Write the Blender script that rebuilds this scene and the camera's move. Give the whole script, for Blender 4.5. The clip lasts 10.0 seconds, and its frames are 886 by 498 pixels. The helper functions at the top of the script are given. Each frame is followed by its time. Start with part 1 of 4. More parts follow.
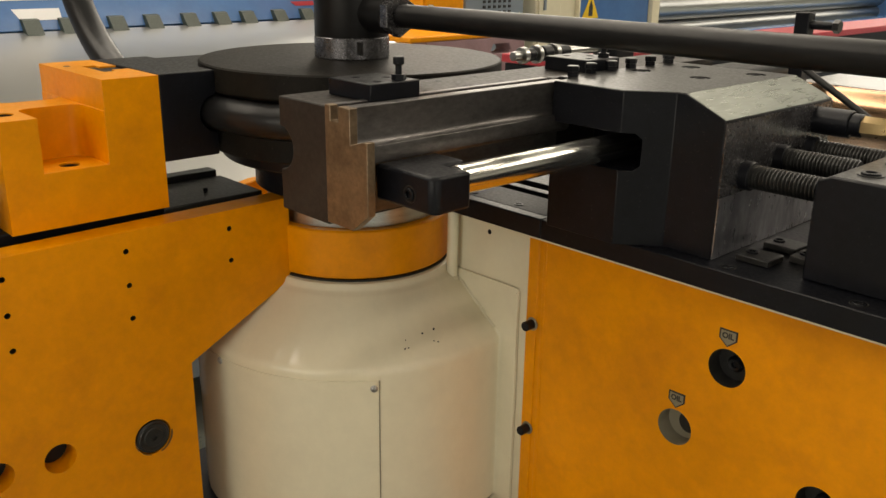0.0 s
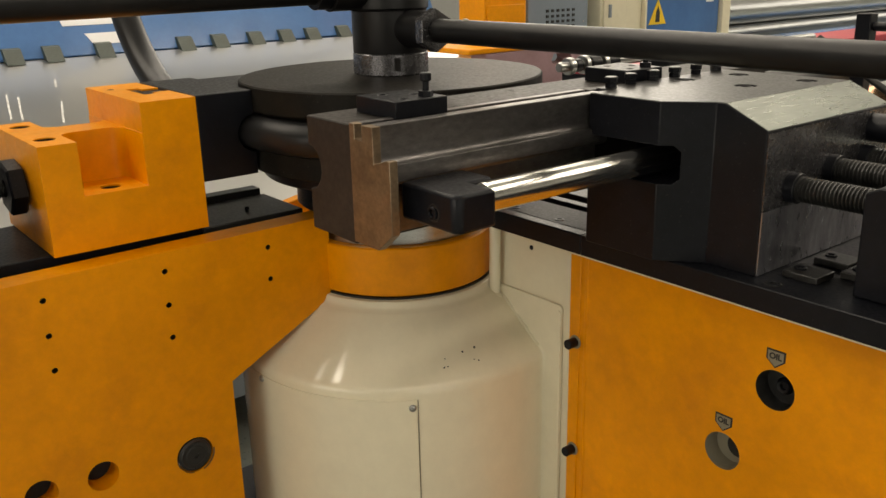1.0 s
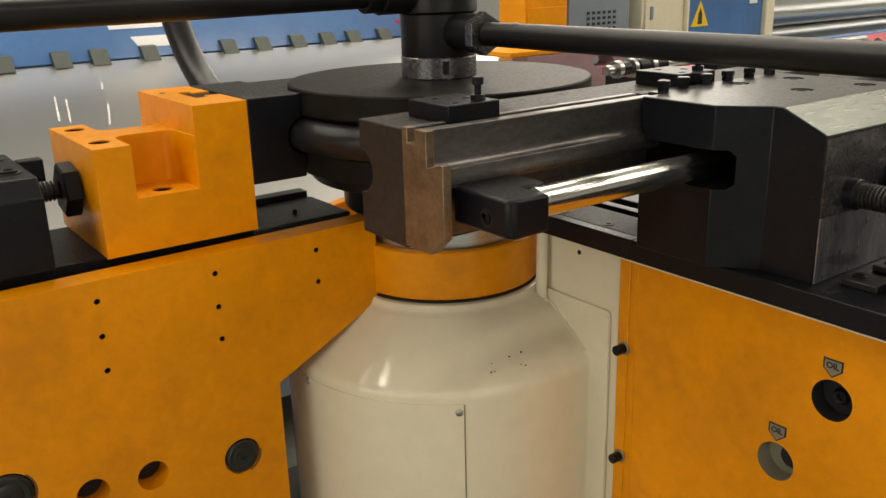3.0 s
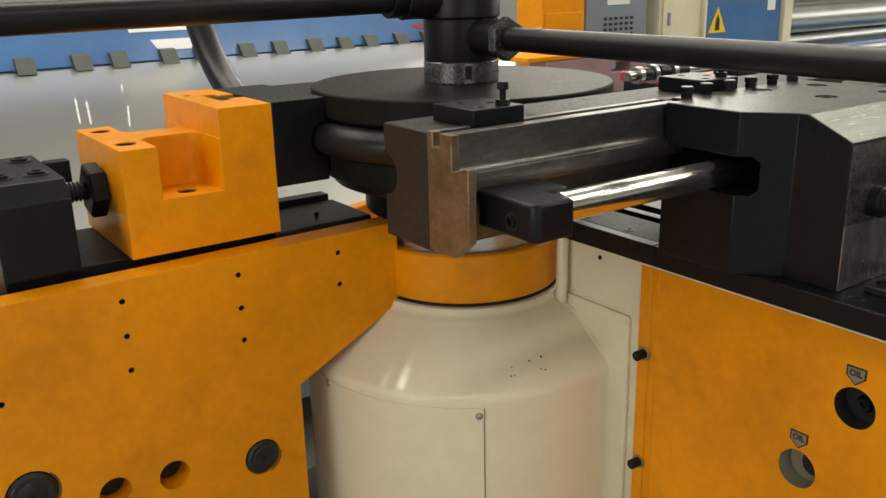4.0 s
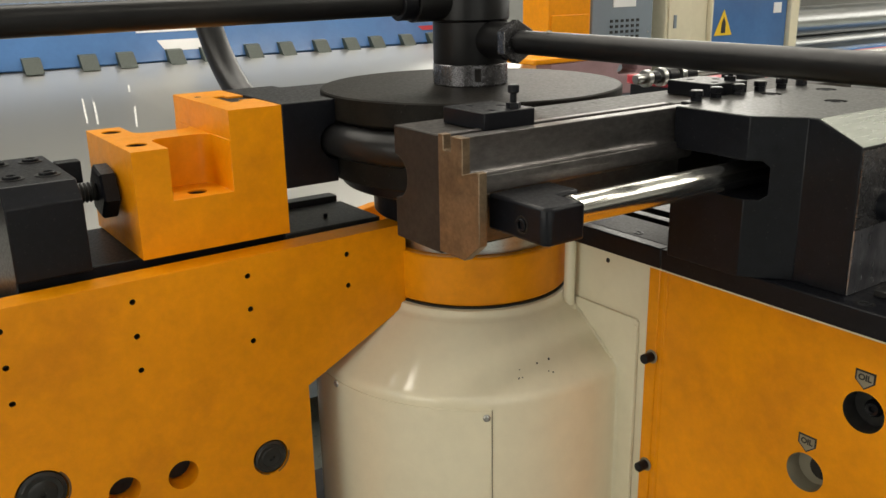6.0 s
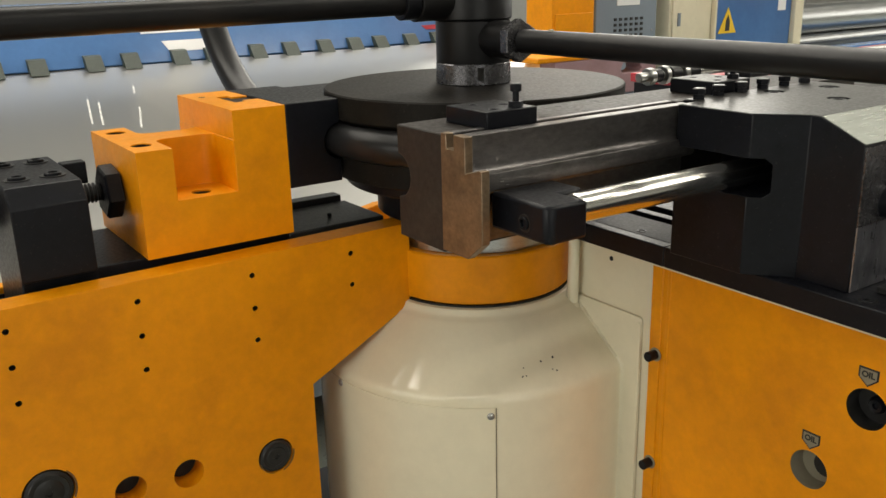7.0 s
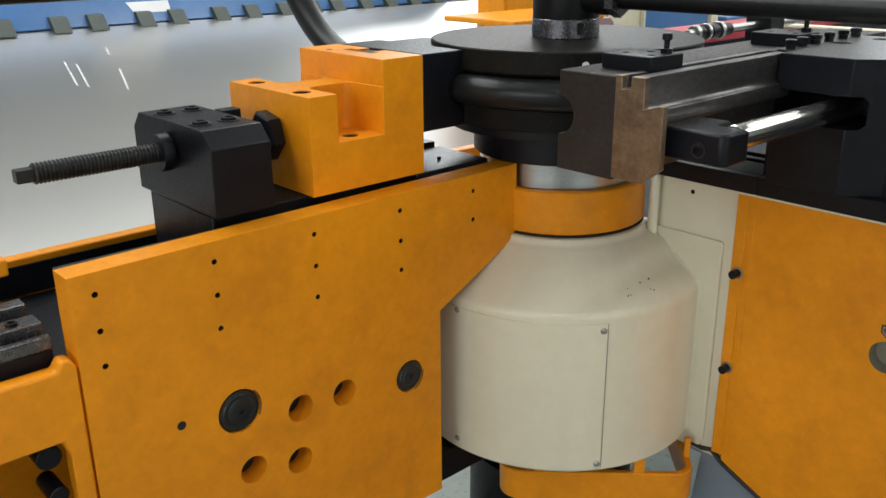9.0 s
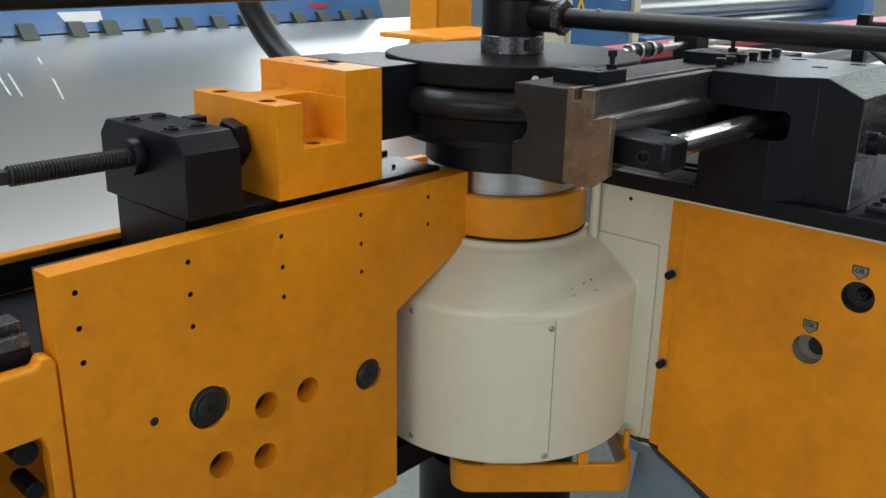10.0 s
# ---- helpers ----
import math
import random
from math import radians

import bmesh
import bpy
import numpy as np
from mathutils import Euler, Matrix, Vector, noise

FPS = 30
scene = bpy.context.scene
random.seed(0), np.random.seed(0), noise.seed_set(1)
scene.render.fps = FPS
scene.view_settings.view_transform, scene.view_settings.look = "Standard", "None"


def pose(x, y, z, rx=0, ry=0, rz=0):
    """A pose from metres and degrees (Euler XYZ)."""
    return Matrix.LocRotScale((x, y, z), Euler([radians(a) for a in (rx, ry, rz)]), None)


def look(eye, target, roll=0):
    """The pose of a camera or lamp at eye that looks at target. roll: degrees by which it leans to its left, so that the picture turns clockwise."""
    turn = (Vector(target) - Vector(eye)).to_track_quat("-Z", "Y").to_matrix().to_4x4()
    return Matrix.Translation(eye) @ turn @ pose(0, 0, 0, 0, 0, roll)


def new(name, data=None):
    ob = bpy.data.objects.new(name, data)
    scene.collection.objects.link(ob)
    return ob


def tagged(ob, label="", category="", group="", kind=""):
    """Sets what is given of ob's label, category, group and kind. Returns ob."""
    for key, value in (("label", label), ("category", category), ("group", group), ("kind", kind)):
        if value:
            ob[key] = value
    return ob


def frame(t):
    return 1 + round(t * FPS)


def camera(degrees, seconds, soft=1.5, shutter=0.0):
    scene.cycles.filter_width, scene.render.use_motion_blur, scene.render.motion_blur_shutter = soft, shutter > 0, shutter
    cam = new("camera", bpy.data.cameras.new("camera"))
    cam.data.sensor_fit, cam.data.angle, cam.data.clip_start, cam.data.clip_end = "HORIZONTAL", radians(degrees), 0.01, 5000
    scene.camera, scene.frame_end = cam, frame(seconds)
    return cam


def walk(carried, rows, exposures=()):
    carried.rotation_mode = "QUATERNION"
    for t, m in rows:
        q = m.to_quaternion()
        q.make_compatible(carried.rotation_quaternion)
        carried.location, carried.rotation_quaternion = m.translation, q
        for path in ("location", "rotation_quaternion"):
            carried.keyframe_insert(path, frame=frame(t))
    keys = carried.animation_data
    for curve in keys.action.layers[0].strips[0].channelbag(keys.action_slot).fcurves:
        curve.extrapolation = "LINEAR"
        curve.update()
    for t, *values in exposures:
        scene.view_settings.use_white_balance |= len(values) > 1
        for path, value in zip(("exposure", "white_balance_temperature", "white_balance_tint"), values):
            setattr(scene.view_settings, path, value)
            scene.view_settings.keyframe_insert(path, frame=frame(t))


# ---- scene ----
cam = camera(53.5, 10.0)

PATH = [
    (0, (1.364, -1.042, 1.477), (-0.015, 0.26, 0.84), 0.8),
    (0.5, (1.387, -0.987, 1.475), (-0.053, 0.253, 0.852), -0.5),
    (1, (1.384, -0.979, 1.48), (-0.111, 0.199, 0.866), -1.3),
    (1.5, (1.375, -0.981, 1.481), (-0.14, 0.169, 0.862), -1.5),
    (2, (1.368, -0.98, 1.479), (-0.161, 0.153, 0.863), -1.5),
    (2.5, (1.368, -0.984, 1.481), (-0.167, 0.141, 0.869), -1.6),
    (4, (1.363, -1.008, 1.483), (-0.2, 0.087, 0.886), -1.3),
    (4.5, (1.362, -1.009, 1.484), (-0.205, 0.083, 0.89), -1.2),
    (5, (1.359, -1.01, 1.484), (-0.206, 0.083, 0.889), -1.1),
    (5.5, (1.359, -1.016, 1.485), (-0.207, 0.077, 0.891), -1.0),
    (7, (1.365, -1.017, 1.486), (-0.21, 0.063, 0.89), -1.4),
    (7.5, (1.362, -1.022, 1.483), (-0.198, 0.07, 0.872), -1.0),
    (8, (1.361, -1.097, 1.49), (-0.185, 0.004, 0.859), -0.5),
    (8.5, (1.304, -1.276, 1.492), (-0.193, -0.122, 0.838), -0.8),
    (9, (1.247, -1.454, 1.486), (-0.153, -0.19, 0.82), -0.5),
    (9.5, (1.252, -1.533, 1.485), (-0.073, -0.185, 0.831), 0.1),
    (10, (1.264, -1.561, 1.489), (-0.02, -0.164, 0.859), 1.0),
]
walk(cam, [(t, look(e, g, r)) for t, e, g, r in PATH],
     [(0, -0.98, 7950, 12), (2.5, -0.88, 7800, 12), (4.5, -0.78, 7200, 10), (7.5, -0.78, 7200, 10), (8.4, -0.6, 6800, 10), (9.0, -0.75, 6250, 9), (10, -0.98, 5950, 8)])

# ---- world and light ----
world = bpy.data.worlds.new("world")
world.use_nodes = True
scene.world = world
wn = world.node_tree
sky = wn.nodes.new("ShaderNodeTexSky")
sky.sky_type, sky.sun_disc, sky.sun_elevation, sky.sun_rotation = "NISHITA", False, radians(35), radians(200)
wn.links.new(sky.outputs[0], wn.nodes["Background"].inputs[0])
wn.nodes["Background"].inputs[1].default_value = 0.1


def area_light(name, m, sx, sy, power, colour=(1, 1, 1)):
    data = bpy.data.lights.new(name, "AREA")
    data.shape, data.size, data.size_y, data.energy, data.color = "RECTANGLE", sx, sy, power, colour
    ob = new(name, data)
    ob.matrix_world = m
    return ob


# daylight through the roof lights, the window bands on the west and north walls and the windows on the south and east
# walls, all out of view
# the last entry, north-east, is added only to brighten dark right-hand faces
ROOFLIGHTS = [(-6.25, -5.75, -7.5, 6.5, 220), (-4.6, -1.95, -7.5, 6.5, 800), (4.75, 5.25, -7.5, 6.5, 340), (-6.5, 2.5, 8.55, 9.85, 420), (2.75, 3.45, 3.15, 6.2, 160), (-1.2, -0.6, -3.9, -3.2, 28), (3.4, 6.4, 7.4, 13.0, 700)]
for a, b, c, e, power in ROOFLIGHTS:
    area_light("unseen_rooflight_lamp", pose((a + b) / 2, (c + e) / 2, 6.92), b - a - 0.05, e - c - 0.05, power, (1.0, 0.97, 0.91))
area_light("unseen_window_lamp", pose(-9.82, 11.2, 5.6, 0, -90, 0), 2.4, 7.3, 520, (1.0, 1.0, 0.97))
area_light("unseen_window_lamp", pose(0.0, 15.8, 3.6, -90, 0, 0), 12.0, 3.0, 100, (1.0, 1.0, 0.96))
# south and east windows are unseen; the east one is added fill
area_light("unseen_window_lamp", pose(2.5, -9.8, 2.9, 90, 0, 0), 7.0, 3.6, 160, (1.0, 0.97, 0.92))
area_light("unseen_window_lamp", pose(11.8, -4.0, 3.2, 0, 90, 0), 3.6, 8.0, 45, (1.0, 0.97, 0.92))


# ---- materials ----
def mat(name, colour, rough=0.5, metal=0.0, vary=0.12, scale=6.0, bump=0.1, fine=140.0, stain=None, stain_amount=0.0, stain_scale=2.5, coat=0.0, spread=0.12, stretch=(1, 1, 1), level=0.5, speck=0.0, mottle=0.5):
    """Paint or metal with a broad tone shift, fine grain in bump and gloss, and optional stains."""
    m = bpy.data.materials.new(name)
    m.use_nodes = True
    t = m.node_tree
    n, l = t.nodes, t.links
    b = n["Principled BSDF"]
    b.inputs["Metallic"].default_value = metal
    b.inputs["Specular IOR Level"].default_value = level
    b.inputs["Coat Weight"].default_value = coat
    b.inputs["Coat Roughness"].default_value = 0.12
    co = n.new("ShaderNodeTexCoord")
    mp = n.new("ShaderNodeMapping")
    mp.inputs["Scale"].default_value = stretch
    l.new(co.outputs["Object"], mp.inputs[0])
    big = n.new("ShaderNodeTexNoise")
    big.inputs["Scale"].default_value, big.inputs["Detail"].default_value = scale, 5
    l.new(mp.outputs[0], big.inputs["Vector"])
    small = n.new("ShaderNodeTexNoise")
    small.inputs["Scale"].default_value, small.inputs["Detail"].default_value = fine, 4
    l.new(mp.outputs[0], small.inputs["Vector"])
    ramp = n.new("ShaderNodeMapRange")
    ramp.inputs[1].default_value, ramp.inputs[2].default_value = 0.3, 0.7
    ramp.inputs[3].default_value, ramp.inputs[4].default_value = 1 - vary, 1 + vary
    l.new(big.outputs["Fac"], ramp.inputs[0])
    mul = n.new("ShaderNodeMix")
    mul.data_type, mul.blend_type = "RGBA", "MULTIPLY"
    mul.inputs[0].default_value = 1.0
    mul.inputs[6].default_value = (*colour, 1)
    l.new(ramp.outputs[0], mul.inputs[7])
    mid = n.new("ShaderNodeTexNoise")
    mid.inputs["Scale"].default_value, mid.inputs["Detail"].default_value, mid.inputs["Roughness"].default_value = scale * 9, 6, 0.7
    l.new(mp.outputs[0], mid.inputs["Vector"])
    mr = n.new("ShaderNodeMapRange")
    mr.inputs[1].default_value, mr.inputs[2].default_value = 0.3, 0.7
    mr.inputs[3].default_value, mr.inputs[4].default_value = 1 - vary * mottle, 1 + vary * mottle
    l.new(mid.outputs["Fac"], mr.inputs[0])
    mul2 = n.new("ShaderNodeMix")
    mul2.data_type, mul2.blend_type = "RGBA", "MULTIPLY"
    mul2.inputs[0].default_value = 1.0
    l.new(mul.outputs[2], mul2.inputs[6])
    l.new(mr.outputs[0], mul2.inputs[7])
    out = mul2.outputs[2]
    if speck:
        dn = n.new("ShaderNodeTexNoise")
        dn.inputs["Scale"].default_value, dn.inputs["Detail"].default_value = 260, 1
        l.new(co.outputs["Object"], dn.inputs["Vector"])
        dr = n.new("ShaderNodeMapRange")
        dr.inputs[1].default_value, dr.inputs[2].default_value = 0.70, 0.78
        dr.inputs[3].default_value, dr.inputs[4].default_value = 0.0, speck
        l.new(dn.outputs["Fac"], dr.inputs[0])
        dx = n.new("ShaderNodeMix")
        dx.data_type = "RGBA"
        dx.inputs[7].default_value = (0.20, 0.19, 0.17, 1)
        l.new(dr.outputs[0], dx.inputs[0])
        l.new(out, dx.inputs[6])
        out = dx.outputs[2]
    if stain:
        sn = n.new("ShaderNodeTexNoise")
        sn.inputs["Scale"].default_value, sn.inputs["Detail"].default_value, sn.inputs["Roughness"].default_value = stain_scale, 8, 0.65
        l.new(mp.outputs[0], sn.inputs["Vector"])
        sr = n.new("ShaderNodeMapRange")
        sr.inputs[1].default_value, sr.inputs[2].default_value = 0.52, 0.72
        sr.inputs[3].default_value, sr.inputs[4].default_value = 0.0, stain_amount
        l.new(sn.outputs["Fac"], sr.inputs[0])
        mx = n.new("ShaderNodeMix")
        mx.data_type = "RGBA"
        mx.inputs[7].default_value = (*stain, 1)
        l.new(sr.outputs[0], mx.inputs[0])
        l.new(out, mx.inputs[6])
        out = mx.outputs[2]
    l.new(out, b.inputs["Base Color"])
    rr = n.new("ShaderNodeMapRange")
    rr.inputs[1].default_value, rr.inputs[2].default_value = 0.3, 0.7
    rr.inputs[3].default_value, rr.inputs[4].default_value = max(0.02, rough - spread), min(1, rough + spread)
    l.new(small.outputs["Fac"], rr.inputs[0])
    l.new(rr.outputs[0], b.inputs["Roughness"])
    if bump:
        bp = n.new("ShaderNodeBump")
        bp.inputs["Strength"].default_value, bp.inputs["Distance"].default_value = bump, 0.002
        l.new(small.outputs["Fac"], bp.inputs["Height"])
        l.new(bp.outputs[0], b.inputs["Normal"])
    return m


ORANGE = mat("orange_paint", (0.80, 0.286, 0.006), 0.36, vary=0.07, scale=4, bump=0.06, fine=110, stain=(0.42, 0.12, 0.010), stain_amount=0.34, stain_scale=6.0, spread=0.06, level=0.28, mottle=1.2)
CREAM = mat("cream_paint", (0.755, 0.69, 0.515), 0.10, vary=0.03, scale=3, bump=0.025, fine=45, stain=(0.54, 0.44, 0.31), stain_amount=0.16, stain_scale=5, spread=0.03, mottle=1.0)
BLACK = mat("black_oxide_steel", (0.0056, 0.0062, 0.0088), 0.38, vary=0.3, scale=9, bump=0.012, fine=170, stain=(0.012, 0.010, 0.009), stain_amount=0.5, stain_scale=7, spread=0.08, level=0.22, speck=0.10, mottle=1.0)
# lighter black; on the block tops it carries the sky's reflection
BLACKTOP = mat("oiled_black_sheen_steel", (0.022, 0.0215, 0.021), 0.34, metal=0.25, vary=0.3, scale=12, bump=0.0, fine=220, stain=(0.05, 0.046, 0.04), stain_amount=0.5, stain_scale=7, spread=0.06, speck=0.15, mottle=1.0)
TOOL = mat("brown_tool_steel", (0.132, 0.124, 0.122), 0.38, metal=0.85, vary=0.25, scale=14, bump=0.008, fine=140, stain=(0.026, 0.022, 0.016), stain_amount=0.85, stain_scale=9, spread=0.08, stretch=(1, 0.45, 1), mottle=1.0)
TOOLDARK = mat("darkened_tool_steel", (0.024, 0.020, 0.0175), 0.52, metal=0.0, vary=0.3, scale=14, bump=0.02, fine=120, stain=(0.013, 0.010, 0.009), stain_amount=0.6, stain_scale=9, spread=0.08, level=0.25, speck=0.15, mottle=1.0)
BRONZE = mat("bronze_brown_steel", (0.22, 0.155, 0.098), 0.40, metal=0.6, vary=0.22, scale=18, bump=0.02, fine=120, stain=(0.07, 0.048, 0.03), stain_amount=0.7, stain_scale=14, spread=0.07, mottle=1.0)
STEEL = mat("machined_steel", (0.42, 0.42, 0.41), 0.3, metal=1.0, vary=0.12, scale=8, bump=0.0, fine=200, stretch=(1, 1, 14), spread=0.04)
CHROME = mat("chrome_rod", (0.90, 0.88, 0.84), 0.19, metal=1.0, vary=0.015, scale=20, bump=0.0, fine=200, spread=0.0)
TUBE = mat("black_mill_tube", (0.014, 0.0140, 0.0148), 0.34, vary=0.2, scale=6, bump=0.0, fine=90, stain=(0.028, 0.026, 0.024), stain_amount=0.35, spread=0.05, level=0.3, mottle=1.0)
ROD = mat("black_painted_rod", (0.0080, 0.0078, 0.0084), 0.38, vary=0.2, scale=5, bump=0.0, fine=80, stain=(0.024, 0.019, 0.016), stain_amount=0.45, spread=0.05, level=0.26, mottle=1.0)
# near-black, painted in mostly for the shade down holes and gaps
HOLE = mat("dark_bore", (0.012, 0.011, 0.01), 0.6, metal=0.2)
SHEET = mat("bare_sheet_steel", (0.47, 0.465, 0.445), 0.29, metal=0.95, vary=0.03, scale=1.2, bump=0.0, fine=3, spread=0.0, mottle=0.0)
BLUE = mat("blue_paint", (0.070, 0.170, 0.375), 0.16, vary=0.1, scale=3, bump=0.03, fine=60, stain=(0.12, 0.22, 0.36), stain_amount=0.3, spread=0.04)
GREYP = mat("grey_paint", (0.20, 0.24, 0.28), 0.45, vary=0.06, scale=4, bump=0.08, fine=90)
DKGREEN = mat("dark_green_paint", (0.040, 0.052, 0.042), 0.45, vary=0.2, scale=9, mottle=1.0)
RED = mat("red_paint", (0.42, 0.03, 0.045), 0.4, vary=0.1, scale=5)
PINK = mat("dusty_primer", (0.33, 0.20, 0.21), 0.55, vary=0.12, scale=8, stain=(0.22, 0.12, 0.12), stain_amount=0.5)
BRASS = mat("brass", (0.62, 0.44, 0.22), 0.3, metal=0.9, vary=0.1, scale=20, bump=0.0, spread=0.03)
COPPER = mat("copper_toned_tube", (0.52, 0.32, 0.19), 0.22, metal=0.9, vary=0.1, scale=4, bump=0.0, spread=0.03)
YELLOW = mat("yellow_sticker", (0.85, 0.55, 0.02), 0.45, vary=0.03)
WHITE = mat("white_paper", (0.78, 0.78, 0.78), 0.6, vary=0.03)
LABEL = mat("silver_sticker", (0.26, 0.23, 0.17), 0.4, metal=0.2, vary=0.05)
INK = mat("black_ink", (0.015, 0.014, 0.013), 0.5, vary=0.05)
FLOOR = mat("painted_concrete_floor", (0.27, 0.30, 0.27), 0.35, vary=0.15, scale=1.2, bump=0.1, fine=40, stain=(0.12, 0.12, 0.11), stain_amount=0.5, stain_scale=1.5)
WALL = mat("painted_hall_wall", (0.26, 0.26, 0.25), 0.75, vary=0.06, scale=0.8, bump=0.1, fine=20)
ROOF = mat("pale_roof_sheet", (0.55, 0.55, 0.53), 0.7, vary=0.06, scale=0.8, bump=0.1, fine=20)
STEELDARK = mat("worn_blued_steel", (0.15, 0.147, 0.155), 0.26, metal=0.8, vary=0.3, scale=16, bump=0.0, fine=160, stain=(0.03, 0.028, 0.028), stain_amount=0.8, stain_scale=12, spread=0.04, mottle=1.0)
# scuffs, on a base brightened for light reflected from the floor
SCUFFED_SHEEN = mat("scuffed_sheen_steel", (0.30, 0.30, 0.33), 0.30, metal=0.85, vary=0.3, scale=9, bump=0.0, fine=120, stain=(0.05, 0.05, 0.06), stain_amount=0.6, stain_scale=10, spread=0.04, stretch=(1, 1, 0.35), mottle=1.0)
HOSE = mat("black_rubber", (0.018, 0.018, 0.018), 0.5, vary=0.1)
GLASS = bpy.data.materials.new("bright_window_glass")
GLASS.use_nodes = True
GLASS.node_tree.nodes["Principled BSDF"].inputs["Emission Color"].default_value = (0.9, 0.96, 1, 1)
GLASS.node_tree.nodes["Principled BSDF"].inputs["Emission Strength"].default_value = 3.0


# oil-wet steel, its greenish pale base holds reflected light too
OILY = mat("oil_wet_sheen_steel", (0.17, 0.185, 0.16), 0.3, metal=0.8, vary=0.2, scale=30, bump=0.0, fine=200, stretch=(1, 0.12, 1), spread=0.06)
DIETOP = mat("dull_die_steel", (0.0105, 0.0092, 0.0078), 0.46, vary=0.3, scale=12, bump=0.006, fine=200, stain=(0.021, 0.017, 0.012), stain_amount=0.6, stain_scale=9, spread=0.05, level=0.09, speck=0.2, mottle=1.0)


# ---- mesh helpers ----
def thing(name, label, category, at=(0, 0, 0), group="", kind=""):
    ob = new(name)
    ob.location = at
    ob.empty_display_size = 0.05
    return tagged(ob, label, category, group, kind)


def finish(bm, name, material, smooth=0.7):
    bmesh.ops.recalc_face_normals(bm, faces=bm.faces)
    me = bpy.data.meshes.new(name)
    bm.to_mesh(me)
    bm.free()
    me.materials.append(material)
    if smooth:
        me.shade_smooth()
        me.set_sharp_from_angle(angle=smooth)
    return me


def part(name, bm, material, parent=None, label="", bevel=0.0, smooth=0.6):
    """One mesh object out of a bmesh given in world places, under a thing or part."""
    ob = new(name, finish(bm, name, material, smooth))
    if bevel:
        md = ob.modifiers.new("edge", "BEVEL")
        md.width, md.segments, md.limit_method, md.angle_limit = bevel, 2, "ANGLE", radians(35)
    if parent:
        ob.parent = parent
        shift = Vector((0, 0, 0)) if parent.parent else parent.location.copy()
        ob.matrix_parent_inverse = Matrix.Translation(-shift)
    if label:
        ob["label"] = label
    return ob


def put(mesh, name, m, parent=None, label=""):
    """An object on a shared mesh, at the world pose m."""
    ob = new(name, mesh)
    ob.matrix_basis = m
    if parent:
        ob.parent = parent
        shift = Vector((0, 0, 0)) if parent.parent else parent.location.copy()
        ob.matrix_parent_inverse = Matrix.Translation(-shift)
    if label:
        ob["label"] = label
    return ob


def box(x0, x1, y0, y1, z0, z1, bm=None):
    bm = bm or bmesh.new()
    m = Matrix.LocRotScale(((x0 + x1) / 2, (y0 + y1) / 2, (z0 + z1) / 2), None, (x1 - x0, y1 - y0, z1 - z0))
    bmesh.ops.create_cube(bm, size=1, matrix=m)
    return bm


AXIS = {"x": lambda u, v, w: (w, u, v), "y": lambda u, v, w: (u, w, v), "z": lambda u, v, w: (u, v, w)}


def circle(u, v, r, n=24):
    return [(u + r * math.cos(2 * math.pi * k / n), v + r * math.sin(2 * math.pi * k / n)) for k in range(n)]


def prism(outer, w0, w1, axis="z", holes=(), bm=None):
    """A flat outline with through holes, given depth along an axis: u, v are the other two axes in order."""
    bm = bm or bmesh.new()
    f = AXIS[axis]
    loops = [outer, *holes]
    for w in (w0, w1):
        edges = []
        for lp in loops:
            vs = [bm.verts.new(f(u, v, w)) for u, v in lp]
            edges += [bm.edges.new((vs[k], vs[(k + 1) % len(vs)])) for k in range(len(vs))]
        if holes:
            bmesh.ops.triangle_fill(bm, use_beauty=True, use_dissolve=False, edges=edges)
        else:
            bm.faces.new([e.verts[0] for e in edges])
    for lp in loops:
        n = len(lp)
        for k in range(n):
            (a, b), (c, d) = lp[k], lp[(k + 1) % n]
            bm.faces.new([bm.verts.new(f(*q)) for q in ((a, b, w0), (c, d, w0), (c, d, w1), (a, b, w1))])
    bmesh.ops.remove_doubles(bm, verts=bm.verts, dist=1e-5)
    return bm


def lathe(profile, at=(0, 0, 0), turn=None, n=48, a0=0.0, a1=360.0, bm=None):
    """Spins (radius, height) pairs round the axis z, then turns and moves it."""
    bm = bm or bmesh.new()
    m = Matrix.Translation(at) @ (turn or Matrix())
    full = abs(a1 - a0) > 359.9
    rings = []
    for r, z in profile:
        count = n if full else n + 1
        if r < 1e-6:
            v = bm.verts.new(m @ Vector((0, 0, z)))
            rings.append([v] * count)
        else:
            rings.append([bm.verts.new(m @ Vector((r * math.cos(a), r * math.sin(a), z))) for a in (radians(a0 + (a1 - a0) * k / n) for k in range(count))])
    for a, b in zip(rings, rings[1:]):
        for k in range(n):
            j = (k + 1) % len(a)
            q = []
            for v in (a[k], a[j], b[j], b[k]):
                if v not in q:
                    q.append(v)
            if len(q) > 2:
                bm.faces.new(q)
    return bm


TX = pose(0, 0, 0, 0, 90, 0)      # the axis z laid along x
TY = pose(0, 0, 0, -90, 0, 0)     # the axis z laid along y


def rod(r, w0, w1, at, turn=None, n=32, ch=0.0015, bm=None):
    return lathe([(0, w0), (r - ch, w0), (r, w0 + ch), (r, w1 - ch), (r - ch, w1), (0, w1)], at, turn, n, bm=bm)


def thread(r, w0, w1, at, turn=None, pitch=0.0045, n=28):
    prof = [(0, w0), (r * 0.86, w0)]
    k = w0
    while k < w1 - pitch:
        prof += [(r * 0.83, k + pitch * 0.1), (r, k + pitch * 0.42), (r, k + pitch * 0.6), (r * 0.83, k + pitch * 0.92)]
        k += pitch
    return lathe(prof + [(r * 0.86, w1), (0, w1)], at, turn, n)


